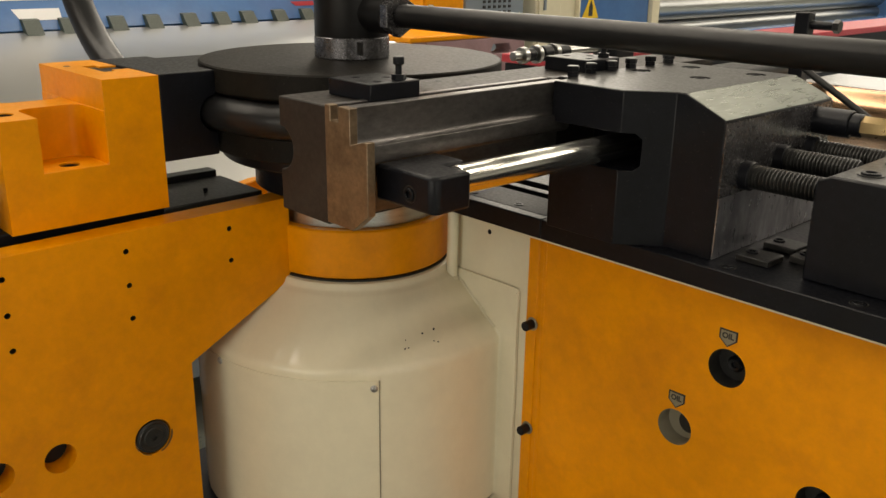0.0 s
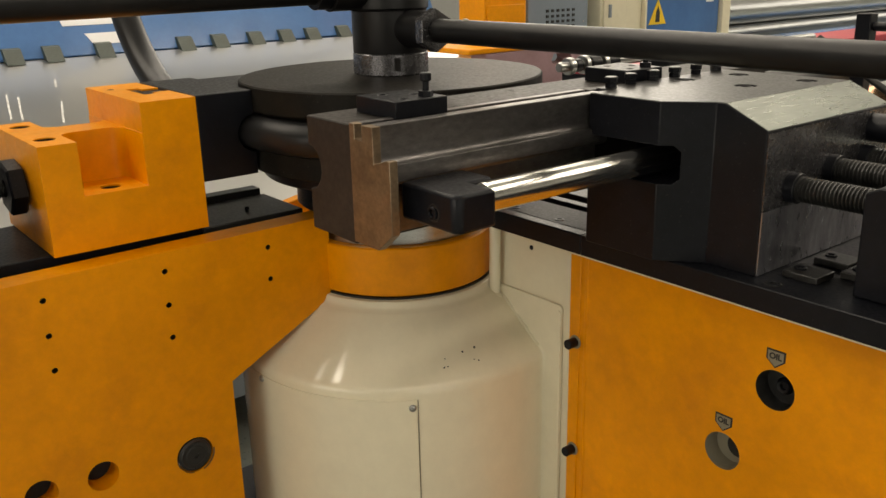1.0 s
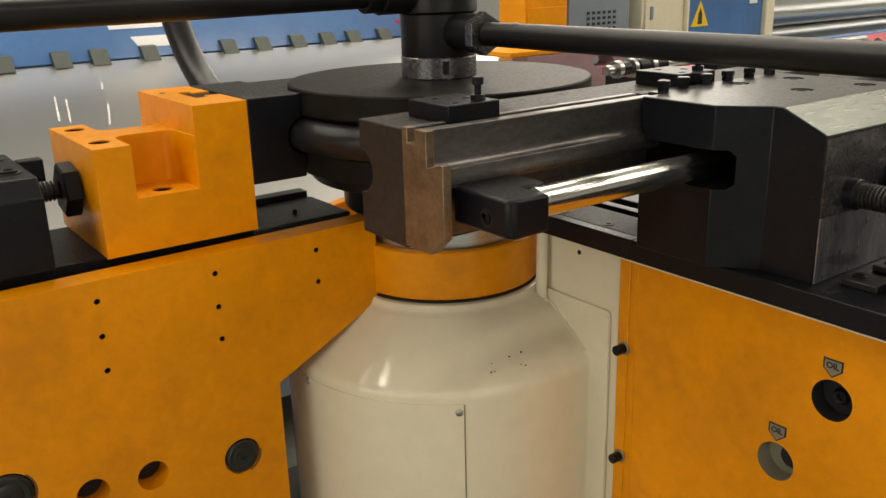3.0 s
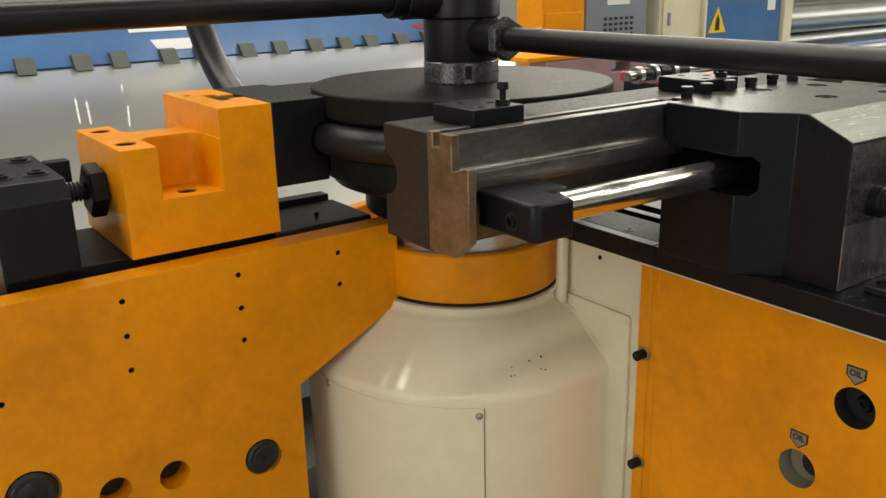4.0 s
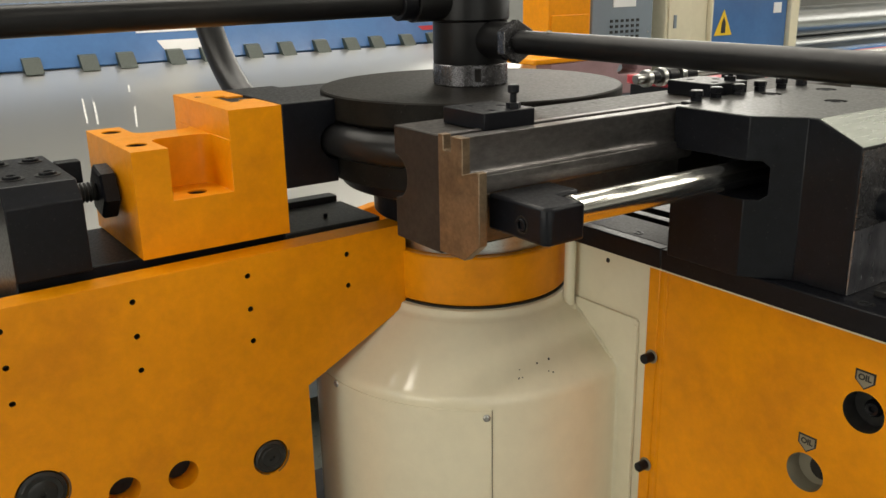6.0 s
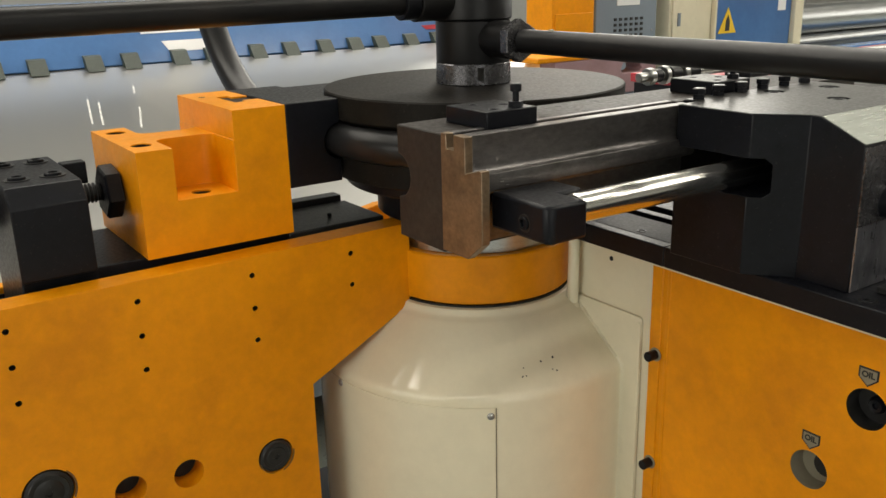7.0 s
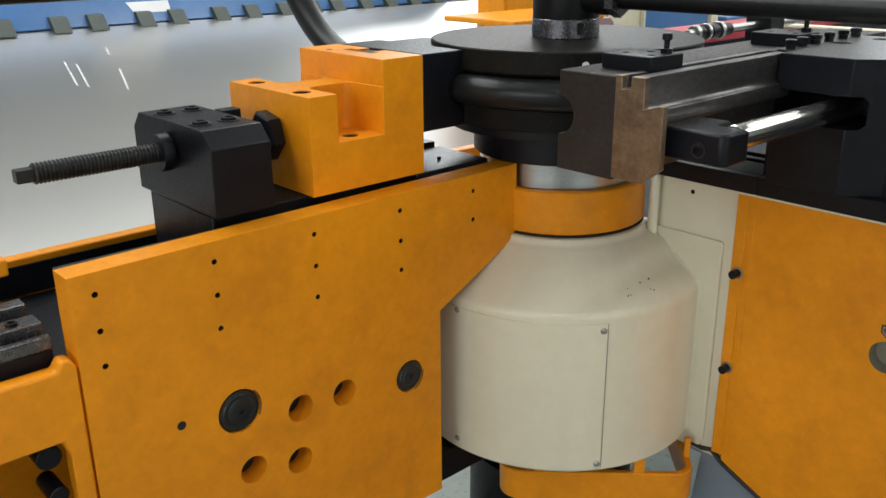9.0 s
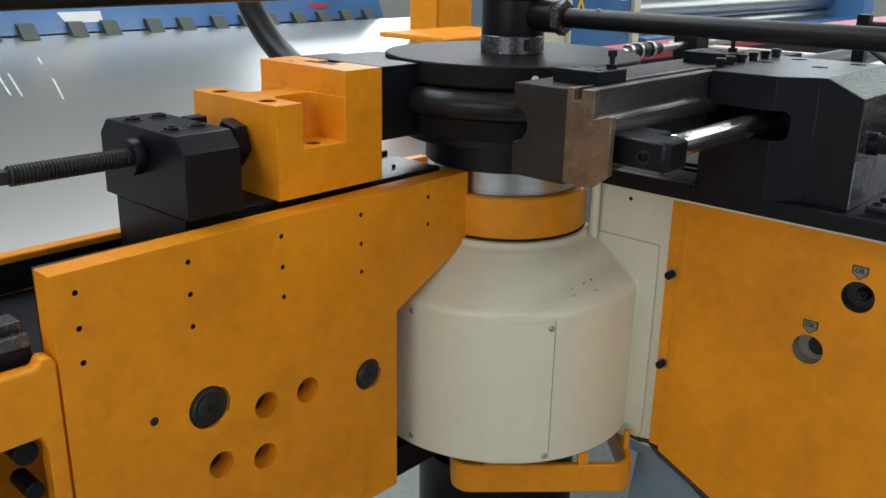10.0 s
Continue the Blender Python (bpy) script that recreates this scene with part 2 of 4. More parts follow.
def pipe(points, r, n=24, bm=None):
    """A round bar along a line of places."""
    bm = bm or bmesh.new()
    pts = [Vector(p) for p in points]
    side = None
    rings = []
    for k, p in enumerate(pts):
        d = (pts[min(k + 1, len(pts) - 1)] - pts[max(k - 1, 0)]).normalized()
        if side is None:
            side = d.orthogonal().normalized()
        side = (side - d * side.dot(d)).normalized()
        up = d.cross(side)
        rings.append([bm.verts.new(p + r * (math.cos(a) * side + math.sin(a) * up)) for a in (2 * math.pi * j / n for j in range(n))])
    for a, b in zip(rings, rings[1:]):
        for j in range(n):
            bm.faces.new((a[j], a[(j + 1) % n], b[(j + 1) % n], b[j]))
    bm.faces.new(rings[0][::-1]), bm.faces.new(rings[-1])
    return bm


def hexagon(u, v, r):
    return circle(u, v, r, 6)


def socket_mesh(r, h, name="socket_screw", material=None):
    """A cap screw's head standing on z = 0, with a hexagon socket."""
    bm = lathe([(r, 0), (r, h - 0.001), (r - 0.001, h), (r * 0.62, h), (r * 0.56, h - 0.001)], n=24)
    lathe([(r * 0.56, h - 0.001), (r * 0.52, h - 0.45 * h), (0, h - 0.5 * h)], n=6, bm=bm)
    return finish(bm, name, material or BLACK)


def hexbolt_mesh(r, h, neck, name="hex_bolt"):
    bm = prism(hexagon(0, 0, r * 0.86), 0.0, neck * 0.9)
    lathe([(r * 0.6, neck * 0.9), (r * 0.6, neck)], n=20, bm=bm)
    prism(hexagon(0, 0, r), neck, neck + h * 0.85, bm=bm)
    lathe([(r * 0.92, neck + h * 0.85), (r * 0.8, neck + h), (0, neck + h)], n=24, bm=bm)
    me = finish(bm, name, BLACK)
    me.materials.append(BLACKTOP)
    for p in me.polygons:
        p.material_index = 1 if p.center.z > neck + h * 0.9 else 0
    return me


SOCKET_S = socket_mesh(0.0085, 0.008)
SOCKET_M = socket_mesh(0.0125, 0.010)
DOME = finish(lathe([(0.0065, 0), (0.0062, 0.0016), (0.0045, 0.003), (0.0022, 0.0034), (0.0018, 0.002), (0, 0.002)], n=18), "dome_screw", STEEL)
HEXBOLT = hexbolt_mesh(0.0105, 0.0085, 0.008)


def cut(body, cutters):
    """The bmesh body with the bmeshes of cutters taken out of it."""
    obs = []
    for b in (body, *cutters):
        bmesh.ops.recalc_face_normals(b, faces=b.faces)
        me = bpy.data.meshes.new("blank")
        b.to_mesh(me)
        b.free()
        obs.append(new("blank", me))
    for c in obs[1:]:
        md = obs[0].modifiers.new("cut", "BOOLEAN")
        md.operation, md.object, md.solver = "DIFFERENCE", c, "EXACT"
    bpy.context.view_layer.update()
    out = bmesh.new()
    out.from_mesh(obs[0].evaluated_get(bpy.context.evaluated_depsgraph_get()).to_mesh())
    for o in obs:
        bpy.data.objects.remove(o)
    bmesh.ops.dissolve_limit(out, angle_limit=0.002, verts=out.verts, edges=out.edges)
    return out
SCUFF = mat("pale_scuff", (0.52, 0.51, 0.49), 0.5, vary=0.2, scale=40)
CHIPPED = mat("chipped_paint_edge", (0.10, 0.045, 0.015), 0.6, vary=0.3, scale=60)

# ---- the tube bender ----
AX, AY = 0.066, -0.050        # the bending axis
CLR = 0.265                   # centre-line radius of the bend
TZ = 1.222                    # height of the tube's centre line

# -- swinging bend arm --
arm = thing("swing_head", "orange painted steel swing arm of a tube bending machine", "machine arm", (0.0, -0.65, 0.40))
PX0, PX1 = 0.052, 0.100
outline = [(-1.096, 0.42), (-0.427, 0.42), (-0.427, 0.818), (-0.222, 0.920), (-0.222, 1.070), (-1.096, 1.0625)]
HOLES = []
for y, zs in ((-0.340, (1.037, 0.981)), (-0.519, (1.036, 0.980, 0.925)), (-0.700, (1.034, 0.979, 0.924)), (-0.880, (1.032, 0.978, 0.923)), (-1.061, (1.030, 0.975, 0.921))):
    HOLES += [(y, z, 0.0047) for z in zs]
BORES = [(-0.656, 0.728, 0.0245), (-0.748, 0.732, 0.0245), (-0.756, 0.633, 0.0245), (-0.846, 0.655, 0.0245)]
PINS = [(-0.506, 0.707, 0.0285), (-0.862, 0.772, 0.0345)]
panel = part("front_panel", cut(prism(outline, PX0, PX1, "x"), [rod(r, -0.05, 0.05, (PX1, y, z), TX, 14 if r < 0.01 else 32, 0) for y, z, r in HOLES + BORES + [(y, z, r + 0.003) for y, z, r in PINS]]), ORANGE, arm, "flat orange plate drilled with bolt holes", bevel=0.002)
for y, z, r in HOLES:
    part("tapped_hole", lathe([(0.0046, 0), (0.0046, -0.014), (0, -0.015)], (PX1 - 0.002, y, z), TX, 14), HOLE, panel)
for y, z, r in BORES:
    part("bore", lathe([(r - 0.0003, -0.001), (r - 0.0003, -0.040)], (PX1, y, z), TX, 32), ORANGE, panel, "drilled bore")
    # dark disc stands in for the shade deep in the bore
    part("bore_shade", lathe([(r - 0.0003, -0.040), (0, -0.041)], (PX1, y, z), TX, 32), HOLE, panel)
for y, z, r in PINS:
    pin = part("pivot_pin", lathe([(0, 0.001), (0.0045, 0.001), (0.005, 0.004), (r * 0.55, 0.004), (r * 0.62, 0.0025), (r * 0.82, 0.003), (r * 0.86, 0.0012), (r, 0.0), (r, -0.03)], (PX1 - 0.001, y, z), TX, 36), BLACKTOP, panel, "blackened steel pivot pin, flush in its hole")
for k, (y, z, r) in enumerate(PINS):
    for a0, a1 in ((20, 95), (130, 170), (205, 300), (318, 350)):
        part("chipped_edge", lathe([(r + 0.0028, 0.0002), (r + 0.0046 + 0.0012 * math.sin(a0 + k), 0.0006)], (PX1, y, z), TX, 14, a0 + 40 * k, a1 + 40 * k), CHIPPED, panel, "chipped paint round the pin")
part("plug", rod(0.0085, -0.01, 0.0005, (PX1, -0.961, 0.785), TX, 20), BLACKTOP, panel)
part("rear_panel", prism([(-1.45, 0.42), (-0.40, 0.42), (-0.40, 0.80), (-0.20, 0.90), (0.02, 0.90), (0.02, 1.0115), (-0.08, 1.0115), (-0.193, 0.990), (-0.39, 0.990), (-1.45, 0.99)], -0.275, -0.245, "x"), ORANGE, arm, bevel=0.003)
# black sheet over the orange inner face, for the shade inside the arm
part("inner_shade", box(-0.2446, -0.2405, -1.74, -0.42, 0.927, 0.979), BLACK, arm, "black sheet standing in for shade inside the arm", bevel=0.001)
# outer box of the arm, with its window
part("outer_panel", prism([(-1.75, 0.42), (-1.098, 0.42), (-1.098, 0.9325), (-1.104, 0.944), (-1.118, 0.946), (-1.127, 0.9325), (-1.75, 0.936)], 0.068, 0.098, "x", [[(-1.125, 0.56), (-1.125, 0.80), (-1.133, 0.826), (-1.30, 0.826), (-1.31, 0.56)]]), ORANGE, arm, "orange plate with a window cut in it", bevel=0.004)
part("outer_rear_panel", box(-0.275, -0.245, -1.75, -1.452, 0.42, 1.035), ORANGE, arm, bevel=0.003)
part("outer_top_strip", box(-0.19, -0.10, -1.75, -1.112, 1.015, 1.042), ORANGE, arm, bevel=0.003)
part("arm_floor", box(-0.243, 0.0500, -1.75, -0.43, 0.425, 0.45), BLACK, arm)
part("slide_bed", box(-0.24, 0.0500, -1.75, -0.405, 0.90, 0.925), BLACK, arm)
for x0, x1, z1 in ((0.030, 0.0505, 1.059), (-0.235, -0.195, 1.050)):
    part("guide_way", box(x0, x1, -1.09 if x0 > 0 else -0.76, -0.235, 0.927, z1), BLACKTOP, arm, "oily black guide way", bevel=0.002)
part("guide_way", box(-0.19, 0.06, -1.70, -1.115, 0.927, 0.952), BLACK, arm, bevel=0.002)
for x0, x1, z1 in ((-0.062, -0.032, 0.992), (-0.008, 0.034, 0.984), (0.046, 0.060, 0.972)):
    bar = part("way_bar", box(x0, x1, -1.70, -1.115, 0.9522, z1), STEELDARK, arm, "worn grey steel way bar", bevel=0.002)
    if z1 == 0.984:
        for k in range(7):
            put(SOCKET_S, "socket_screw", Matrix.Translation((0.013, -1.15 - 0.08 * k, 0.9800)), bar)
part("pivot_boss", box(-0.243, 0.0500, -0.40, -0.20, 0.935, 1.040), ORANGE, arm, bevel=0.003)
part("window_fitting", rod(0.018, 0, 0.06, (0.02, -1.15, 0.80), TX), BLACK, arm)
part("window_fitting", rod(0.014, 0, 0.06, (0.02, -1.145, 0.735), TX), BLACK, arm)
part("linkage_beam", prism([(-0.62, 0.40), (-0.05, 0.40), (-0.05, 0.47), (-0.62, 0.47)], -0.18, 0.06, "x"), BLACK, arm, "black steel beam under the arm", bevel=0.003)
collar = part("collar", lathe([(0.150, 0.9325), (0.177, 0.9325), (0.180, 0.9355), (0.180, 1.018), (0.177, 1.021), (0.15, 1.021)], (AX, AY, 0), n=96), ORANGE, arm, "orange bearing collar round the bending axis")
# near-black ring put in for the shadow line under the collar
part("gap_shade", lathe([(0.170, 0.9275), (0.1795, 0.9275), (0.1795, 0.9308), (0.170, 0.9308)], (AX, AY, 0), n=80), HOLE, arm)
part("steel_ring", lathe([(0.14, 1.0212), (0.162, 1.0212), (0.1635, 1.0225), (0.1635, 1.070), (0.162, 1.072), (0.14, 1.072)], (AX, AY, 0), n=96), STEEL, arm, "bright machined steel ring")

# -- clamp on the arm --
clamp = thing("clamp_block", "orange painted cast clamp block with a recess and bolt holes", "machine part", (-0.08, -0.54, 1.078))
X0, X1 = -0.205, 0.050


def pocket(x0, x1, r, sign):
    """A recess open to one side, with rounded inner corners."""
    pts = [(x1, -0.607), (x1, -0.509)]
    for a in range(0, 91, 15):
        pts.append((x0 + sign * r * (1 - math.sin(radians(a))), -0.509 - r * (1 - math.cos(radians(a)))))
    for a in range(0, 91, 15):
        pts.append((x0 + sign * r * (1 - math.cos(radians(a))), -0.607 + r * (1 - math.sin(radians(a)))))
    return prism(pts, 1.163, 1.36)


raw = prism([(-0.663, 1.078), (-0.418, 1.078), (-0.418, 1.292), (-0.508, 1.292), (-0.508, 1.245), (-0.663, 1.245)], X0, X1, "x")
key_out = [(-0.104, -0.40), (-0.056, -0.40), (-0.056, -0.446), (-0.036, -0.446), (-0.036, -0.467), (-0.124, -0.467), (-0.124, -0.446), (-0.104, -0.446)]
bores = [rod(0.0165, 1.222, 1.30, (x, y, 0), n=28, ch=0) for x, y in ((-0.158, -0.634), (-0.010, -0.636))] + [rod(0.0155, 1.12, 1.20, (0.012, -0.556, 0), n=28, ch=0)]
part("body", cut(raw, [pocket(-0.045, 0.12, 0.022, 1), pocket(-0.115, -0.28, 0.022, -1), prism(key_out, 1.21, 1.35), *bores]), ORANGE, clamp, "orange cast body with recess", bevel=0.0022)
for x, y in ((-0.158, -0.634), (-0.010, -0.636)):
    part("counterbore", lathe([(0.0163, 1.243), (0.0163, 1.2225), (0.008, 1.221), (0.008, 1.19), (0, 1.19)], (x, y, 0), n=28), BLACK, clamp)
part("recess_hole", lathe([(0.0153, 1.160), (0.0153, 1.125), (0, 1.1245)], (0.012, -0.556, 0), n=28), HOLE, clamp)
part("key", prism([(-0.1035, -0.419), (-0.0565, -0.419), (-0.0565, -0.4465), (-0.0365, -0.4465), (-0.0365, -0.4665), (-0.1235, -0.4665), (-0.1235, -0.4465), (-0.1035, -0.4465)], 1.2105, 1.289), BLACK, clamp, "black steel tee key in the top")
part("dowel_hole", lathe([(0.006, 1.2925), (0.004, 1.2928), (0, 1.2924)], (-0.135, -0.488, 0), n=16), HOLE, clamp)

die = thing("clamp_die", "black oxide clamp die pressed against the bent tube", "tool", (-0.07, -0.367, 1.153))
half = [(-0.4175, 1.153), (-0.320, 1.153), (-0.320, TZ - 0.030)] + [(-0.320 - 0.030 * math.sin(radians(a)), TZ - 0.030 * math.cos(radians(a))) for a in range(12, 180, 12)] + [(-0.320, TZ + 0.030), (-0.320, 1.293), (-0.4175, 1.293)]
part("jaw", prism(half, -0.195, 0.050, "x"), BLACK, die, bevel=0.002)
slide = thing("clamp_slide", "black oily steel slide plates under the clamp", "machine part", (-0.08, -0.45, 1.02))
part("carriage", box(-0.193, 0.028, -0.84, -0.42, 0.93, 1.0765), BLACK, slide, bevel=0.002)
part("nose_plate", box(-0.160, -0.129, -0.4175, -0.232, 1.058, 1.080), BLACKTOP, slide, "narrow bright-topped wear strip", bevel=0.002)
part("nose_plate", box(-0.121, 0.0275, -0.4175, -0.229, 1.046, 1.070), BLACKTOP, slide, "oil-wet steel nose plate", bevel=0.002)
part("nose_screw", rod(0.004, 1.070, 1.0765, (-0.03, -0.31, 0), n=12), BLACK, slide)

drive = thing("clamp_screw_block", "black steel block holding the threaded clamp adjusting screw", "machine part", (-0.09, -0.79, 1.077))
sect = [(-0.225, 1.077), (0.048, 1.077), (0.048, 1.186), (0.022, 1.2128), (-0.200, 1.2128), (-0.225, 1.186)]
part("body", prism(sect, -0.842, -0.737, "y"), BLACK, drive, bevel=0.002)
for x, y in ((-0.030, -0.765), (-0.030, -0.815), (-0.155, -0.765), (-0.155, -0.815)):
    part("washer_ring", lathe([(0.0185, 1.2130), (0.0185, 1.2142), (0.0135, 1.2142), (0.0135, 1.2132)], (x, y, 0), n=28), BLACKTOP, drive)
    put(SOCKET_M, "socket_screw", Matrix.Translation((x, y, 1.2085)), drive)
part("thread", thread(0.0165, -1.06, -0.665, (-0.088, 0, 1.165), TY, 0.006), BLACKTOP, drive, "black threaded adjusting screw")
part("end_square", box(-0.098, -0.078, -1.085, -1.058, 1.155, 1.175), BLACKTOP, drive, bevel=0.0015)
part("jam_nut", lathe([(0.016, 0.0), (0.039, 0.0), (0.043, 0.003), (0.043, 0.023), (0.039, 0.026), (0.016, 0.026)], (-0.06, -0.692, 1.170), TY @ pose(0, 0, 0, 0, 0, 12), 6), BLACK, drive, "black hexagonal jam nut")
part("lock_nut", lathe([(0.016, 0.0), (0.030, 0.0), (0.031, 0.002), (0.031, 0.018), (0.016, 0.018)], (-0.088, -0.866, 1.165), TY, 40), BLACK, drive)
part("stop_bolt", box(-0.130, -0.104, -0.737, -0.700, 1.178, 1.214), BLACK, drive, bevel=0.002)

# -- bend die on the axis, and the post above it --
bend = thing("bend_die", "large round black steel bend die, oily on top", "tool", (AX, AY, 1.10))
HALF = 0.0305
prof = [(0.0, 1.153), (0.262, 1.153), (0.265, 1.156), (0.265, TZ - HALF)] + [(0.265 - HALF * math.sin(radians(a)), TZ - HALF * math.cos(radians(a))) for a in range(10, 180, 10)] + [(0.265, TZ + HALF), (0.2690, TZ + HALF + 0.003), (0.2715, TZ + HALF + 0.006), (0.2715, 1.2955), (0.269, 1.298), (0.0, 1.298)]
disc = part("disc", lathe(prof, (AX, AY, 0), n=128), DIETOP, bend, "grooved round die with dull oily top")
ins = [(-0.190, 1.156), (-0.315, 1.156), (-0.315, TZ - HALF)] + [(-0.315 + HALF * math.sin(radians(a)), TZ - HALF * math.cos(radians(a))) for a in range(12, 180, 12)] + [(-0.315, TZ + HALF), (-0.315, 1.2875), (-0.190, 1.2875)]
part("clamp_insert", prism(ins, -0.205, 0.020, "x"), BLACK, bend, "straight grip end of the die", bevel=0.002)
for x in (-0.185, -0.135):
    for z in (1.268, 1.175):
        part("insert_hole", lathe([(0.0085, 0.0), (0.0075, 0.0006), (0.006, -0.0002), (0, -0.0002)], (x, -0.3155, z), pose(0, 0, 0, 90, 0, 0), 18), HOLE, bend)
part("under_plate", lathe([(0.10, 1.131), (0.237, 1.131), (0.24, 1.134), (0.24, 1.1525), (0.10, 1.1525)], (AX, AY, 0), n=96), BLACK, bend)
part("flange", lathe([(0.10, 1.0725), (0.181, 1.0725), (0.1835, 1.075), (0.1835, 1.128), (0.181, 1.1305), (0.10, 1.1305)], (AX, AY, 0), n=96), BLACK, bend)
part("chip_mark", lathe([(0, 0.0012), (0.004, 0.001), (0.0075, 0.0)], (0.066 + 0.2712 * math.cos(radians(-42)), -0.05 + 0.2712 * math.sin(radians(-42)), 1.276), pose(0, 0, 0, 0, 90, -42), 9), WHITE, bend, "bare chipped spot on the rim")
for a, r in ((25, 0.17), (-75, 0.19), (100, 0.17)):
    part("threaded_hole", lathe([(0.006, 1.2914), (0.005, 1.2917), (0, 1.2913)], (AX + r * math.cos(radians(a)), AY + r * math.sin(radians(a)), 0.007), n=14), HOLE, bend)

post = thing("centre_post", "black steel post on the bending axis carrying tie rod eyes", "machine part", (AX, AY, 1.298))
part("nut_ring", lathe([(0.05, 1.2982), (0.066, 1.2982), (0.0675, 1.300), (0.0675, 1.334), (0.066, 1.3355), (0.05, 1.3355)], (AX, AY, 0), n=64), STEELDARK, post, "slotted bright-edged ring nut", bevel=0)
part("ring_slot", box(AX + 0.0605, AX + 0.0685, AY - 0.035, AY - 0.028, 1.308, 1.330), HOLE, post)
part("lower_eye", lathe([(0, 1.3357), (0.066, 1.3357), (0.0665, 1.338), (0.0665, 1.407), (0.065, 1.409), (0, 1.409)], (AX, AY, 0), n=64), ROD, post)
part("upper_eye", lathe([(0, 1.4095), (0.068, 1.4095), (0.070, 1.412), (0.070, 1.495), (0.068, 1.498), (0.05, 1.50), (0.05, 1.56), (0, 1.56)], (AX, AY, 0), n=64), ROD, post)
ZR, ZL = 1.377, 1.4445
SAG = pose(0, 0, 0, 90.5, 0, 0)      # the arm's tie rod falls slightly away from the post
part("socket", rod(0.032, 0.055, 0.115, (AX, AY, ZR), TX), ROD, post)
part("socket", rod(0.034, 0.06, 0.125, (AX, AY, ZL), SAG), ROD, post)

tie = thing("tie_rod", "long black painted tie rod from the post to the machine bed", "machine part", (0.9, AY, ZR), group="tie rods")
part("bar", rod(0.0195, 0.14, 2.6, (AX, AY, ZR), TX), ROD, tie)
part("lock_nut", rod(0.036, 0.117, 0.136, (AX, AY, ZR), TX, 6), STEELDARK, tie, "bright hexagonal lock nut")
part("grease_tag", lathe([(0, 0.0035), (0.004, 0.003), (0.006, 0)], (AX + 0.215, AY - 0.004, ZR + 0.0185), n=8), LABEL, tie)
tie2 = thing("tie_rod", "long black painted tie rod along the swing arm", "machine part", (AX, -0.9, ZL), group="tie rods")
part("bar", rod(0.0215, 0.15, 2.2, (AX, AY, ZL), SAG), ROD, tie2)
part("lock_nut", rod(0.030, 0.126, 0.153, (AX, AY, ZL), SAG), BLACK, tie2)

# -- the tube being bent --
path = [(AX + CLR, 2.4, TZ), (AX + CLR, 1.0, TZ), (AX + CLR, AY, TZ)]
path += [(AX + CLR * math.cos(radians(-a)), AY + CLR * math.sin(radians(-a)), TZ) for a in range(5, 91, 5)]
path += [(-0.06, AY - CLR, TZ), (-0.20, AY - CLR, TZ)]
BR = 0.37
path += [(-0.20 - BR * math.sin(radians(a)), AY - CLR, TZ + BR * (1 - math.cos(radians(a)))) for a in range(4, 77, 4)]
d = (math.cos(radians(76)), math.sin(radians(76)))
path += [(path[-1][0] - s * d[0], AY - CLR, path[-1][2] + s * d[1]) for s in (0.2, 0.9)]
tube = part("bent_tube", pipe(path, 0.0285, 32), TUBE, None, smooth=1.2)
tagged(tube, "black steel tube bent round the die and curving upward", "tube")

# -- pressure die with its carriage --
pd = thing("pressure_die", "long brown tool steel pressure die beside the bend die", "tool", (0.41, 0.0, 1.135))
pf = [(0.3425, 1.135), (0.452, 1.135), (0.452, 1.2925), (0.3425, 1.2925), (0.3425, TZ + 0.030)] + [(0.3425 + 0.030 * math.sin(radians(a)), TZ + 0.030 * math.cos(radians(a))) for a in range(12, 180, 12)] + [(0.3425, TZ - 0.030)]
part("body", prism(pf, -0.388, 0.52, "y"), TOOLDARK, pd, bevel=0.002)
cove = [(0.500 + 0.009 * (1 - math.cos(radians(a))), 1.258 - 0.012 * math.sin(radians(a))) for a in range(0, 91, 15)]
part("guide_strip", prism([(0.4525, 1.150), (0.486, 1.150), (0.488, 1.2180), (0.5065, 1.2195), (0.511, 1.2240), (0.5115, 1.236), (0.510, 1.243)] + cove[::-1] + [(0.500, 1.2955), (0.480, 1.2955), (0.480, 1.276), (0.464, 1.276), (0.464, 1.2955), (0.4525, 1.2955)], -0.378, 0.028, "y"), TOOL, pd, "worn tool steel guide strip with a cove", bevel=0.001)
part("end_plate", prism([(0.4525, 1.140), (0.507, 1.140), (0.538, 1.165), (0.538, 1.258), (0.530, 1.258), (0.504, 1.250), (0.504, 1.2955), (0.480, 1.2955), (0.480, 1.276), (0.464, 1.276), (0.464, 1.2955), (0.4525, 1.2955)], -0.391, -0.3785, "y"), BRONZE, pd, "bronze brown steel end plate", bevel=0.001)
part("rear_strip", box(0.4525, 0.4740, 0.0285, 0.50, 1.150, 1.2955), TOOLDARK, pd, bevel=0.001)
for y in (-0.33, 0.12):
    stop = part("stop_block", prism([(0.378, y), (0.470, y), (0.470, y + 0.085), (0.378, y + 0.085)], 1.2930, 1.3160, "z", [circle(0.40, y + 0.03, 0.006, 16), circle(0.425, y + 0.062, 0.006, 16), circle(0.452, y + 0.025, 0.006, 16)]), BLACK, pd, "small black stop block", bevel=0.0015)
    part("set_bolt", rod(0.0045, 1.300, 1.342, (0.455, y + 0.060, 0), n=18), BLACK, stop)
    part("bolt_head", rod(0.0078, 1.336, 1.347, (0.455, y + 0.060, 0), n=18), BLACK, stop)
    part("bolt_nut", prism(hexagon(0.455, y + 0.060, 0.010), 1.3162, 1.3235), BLACK, stop)
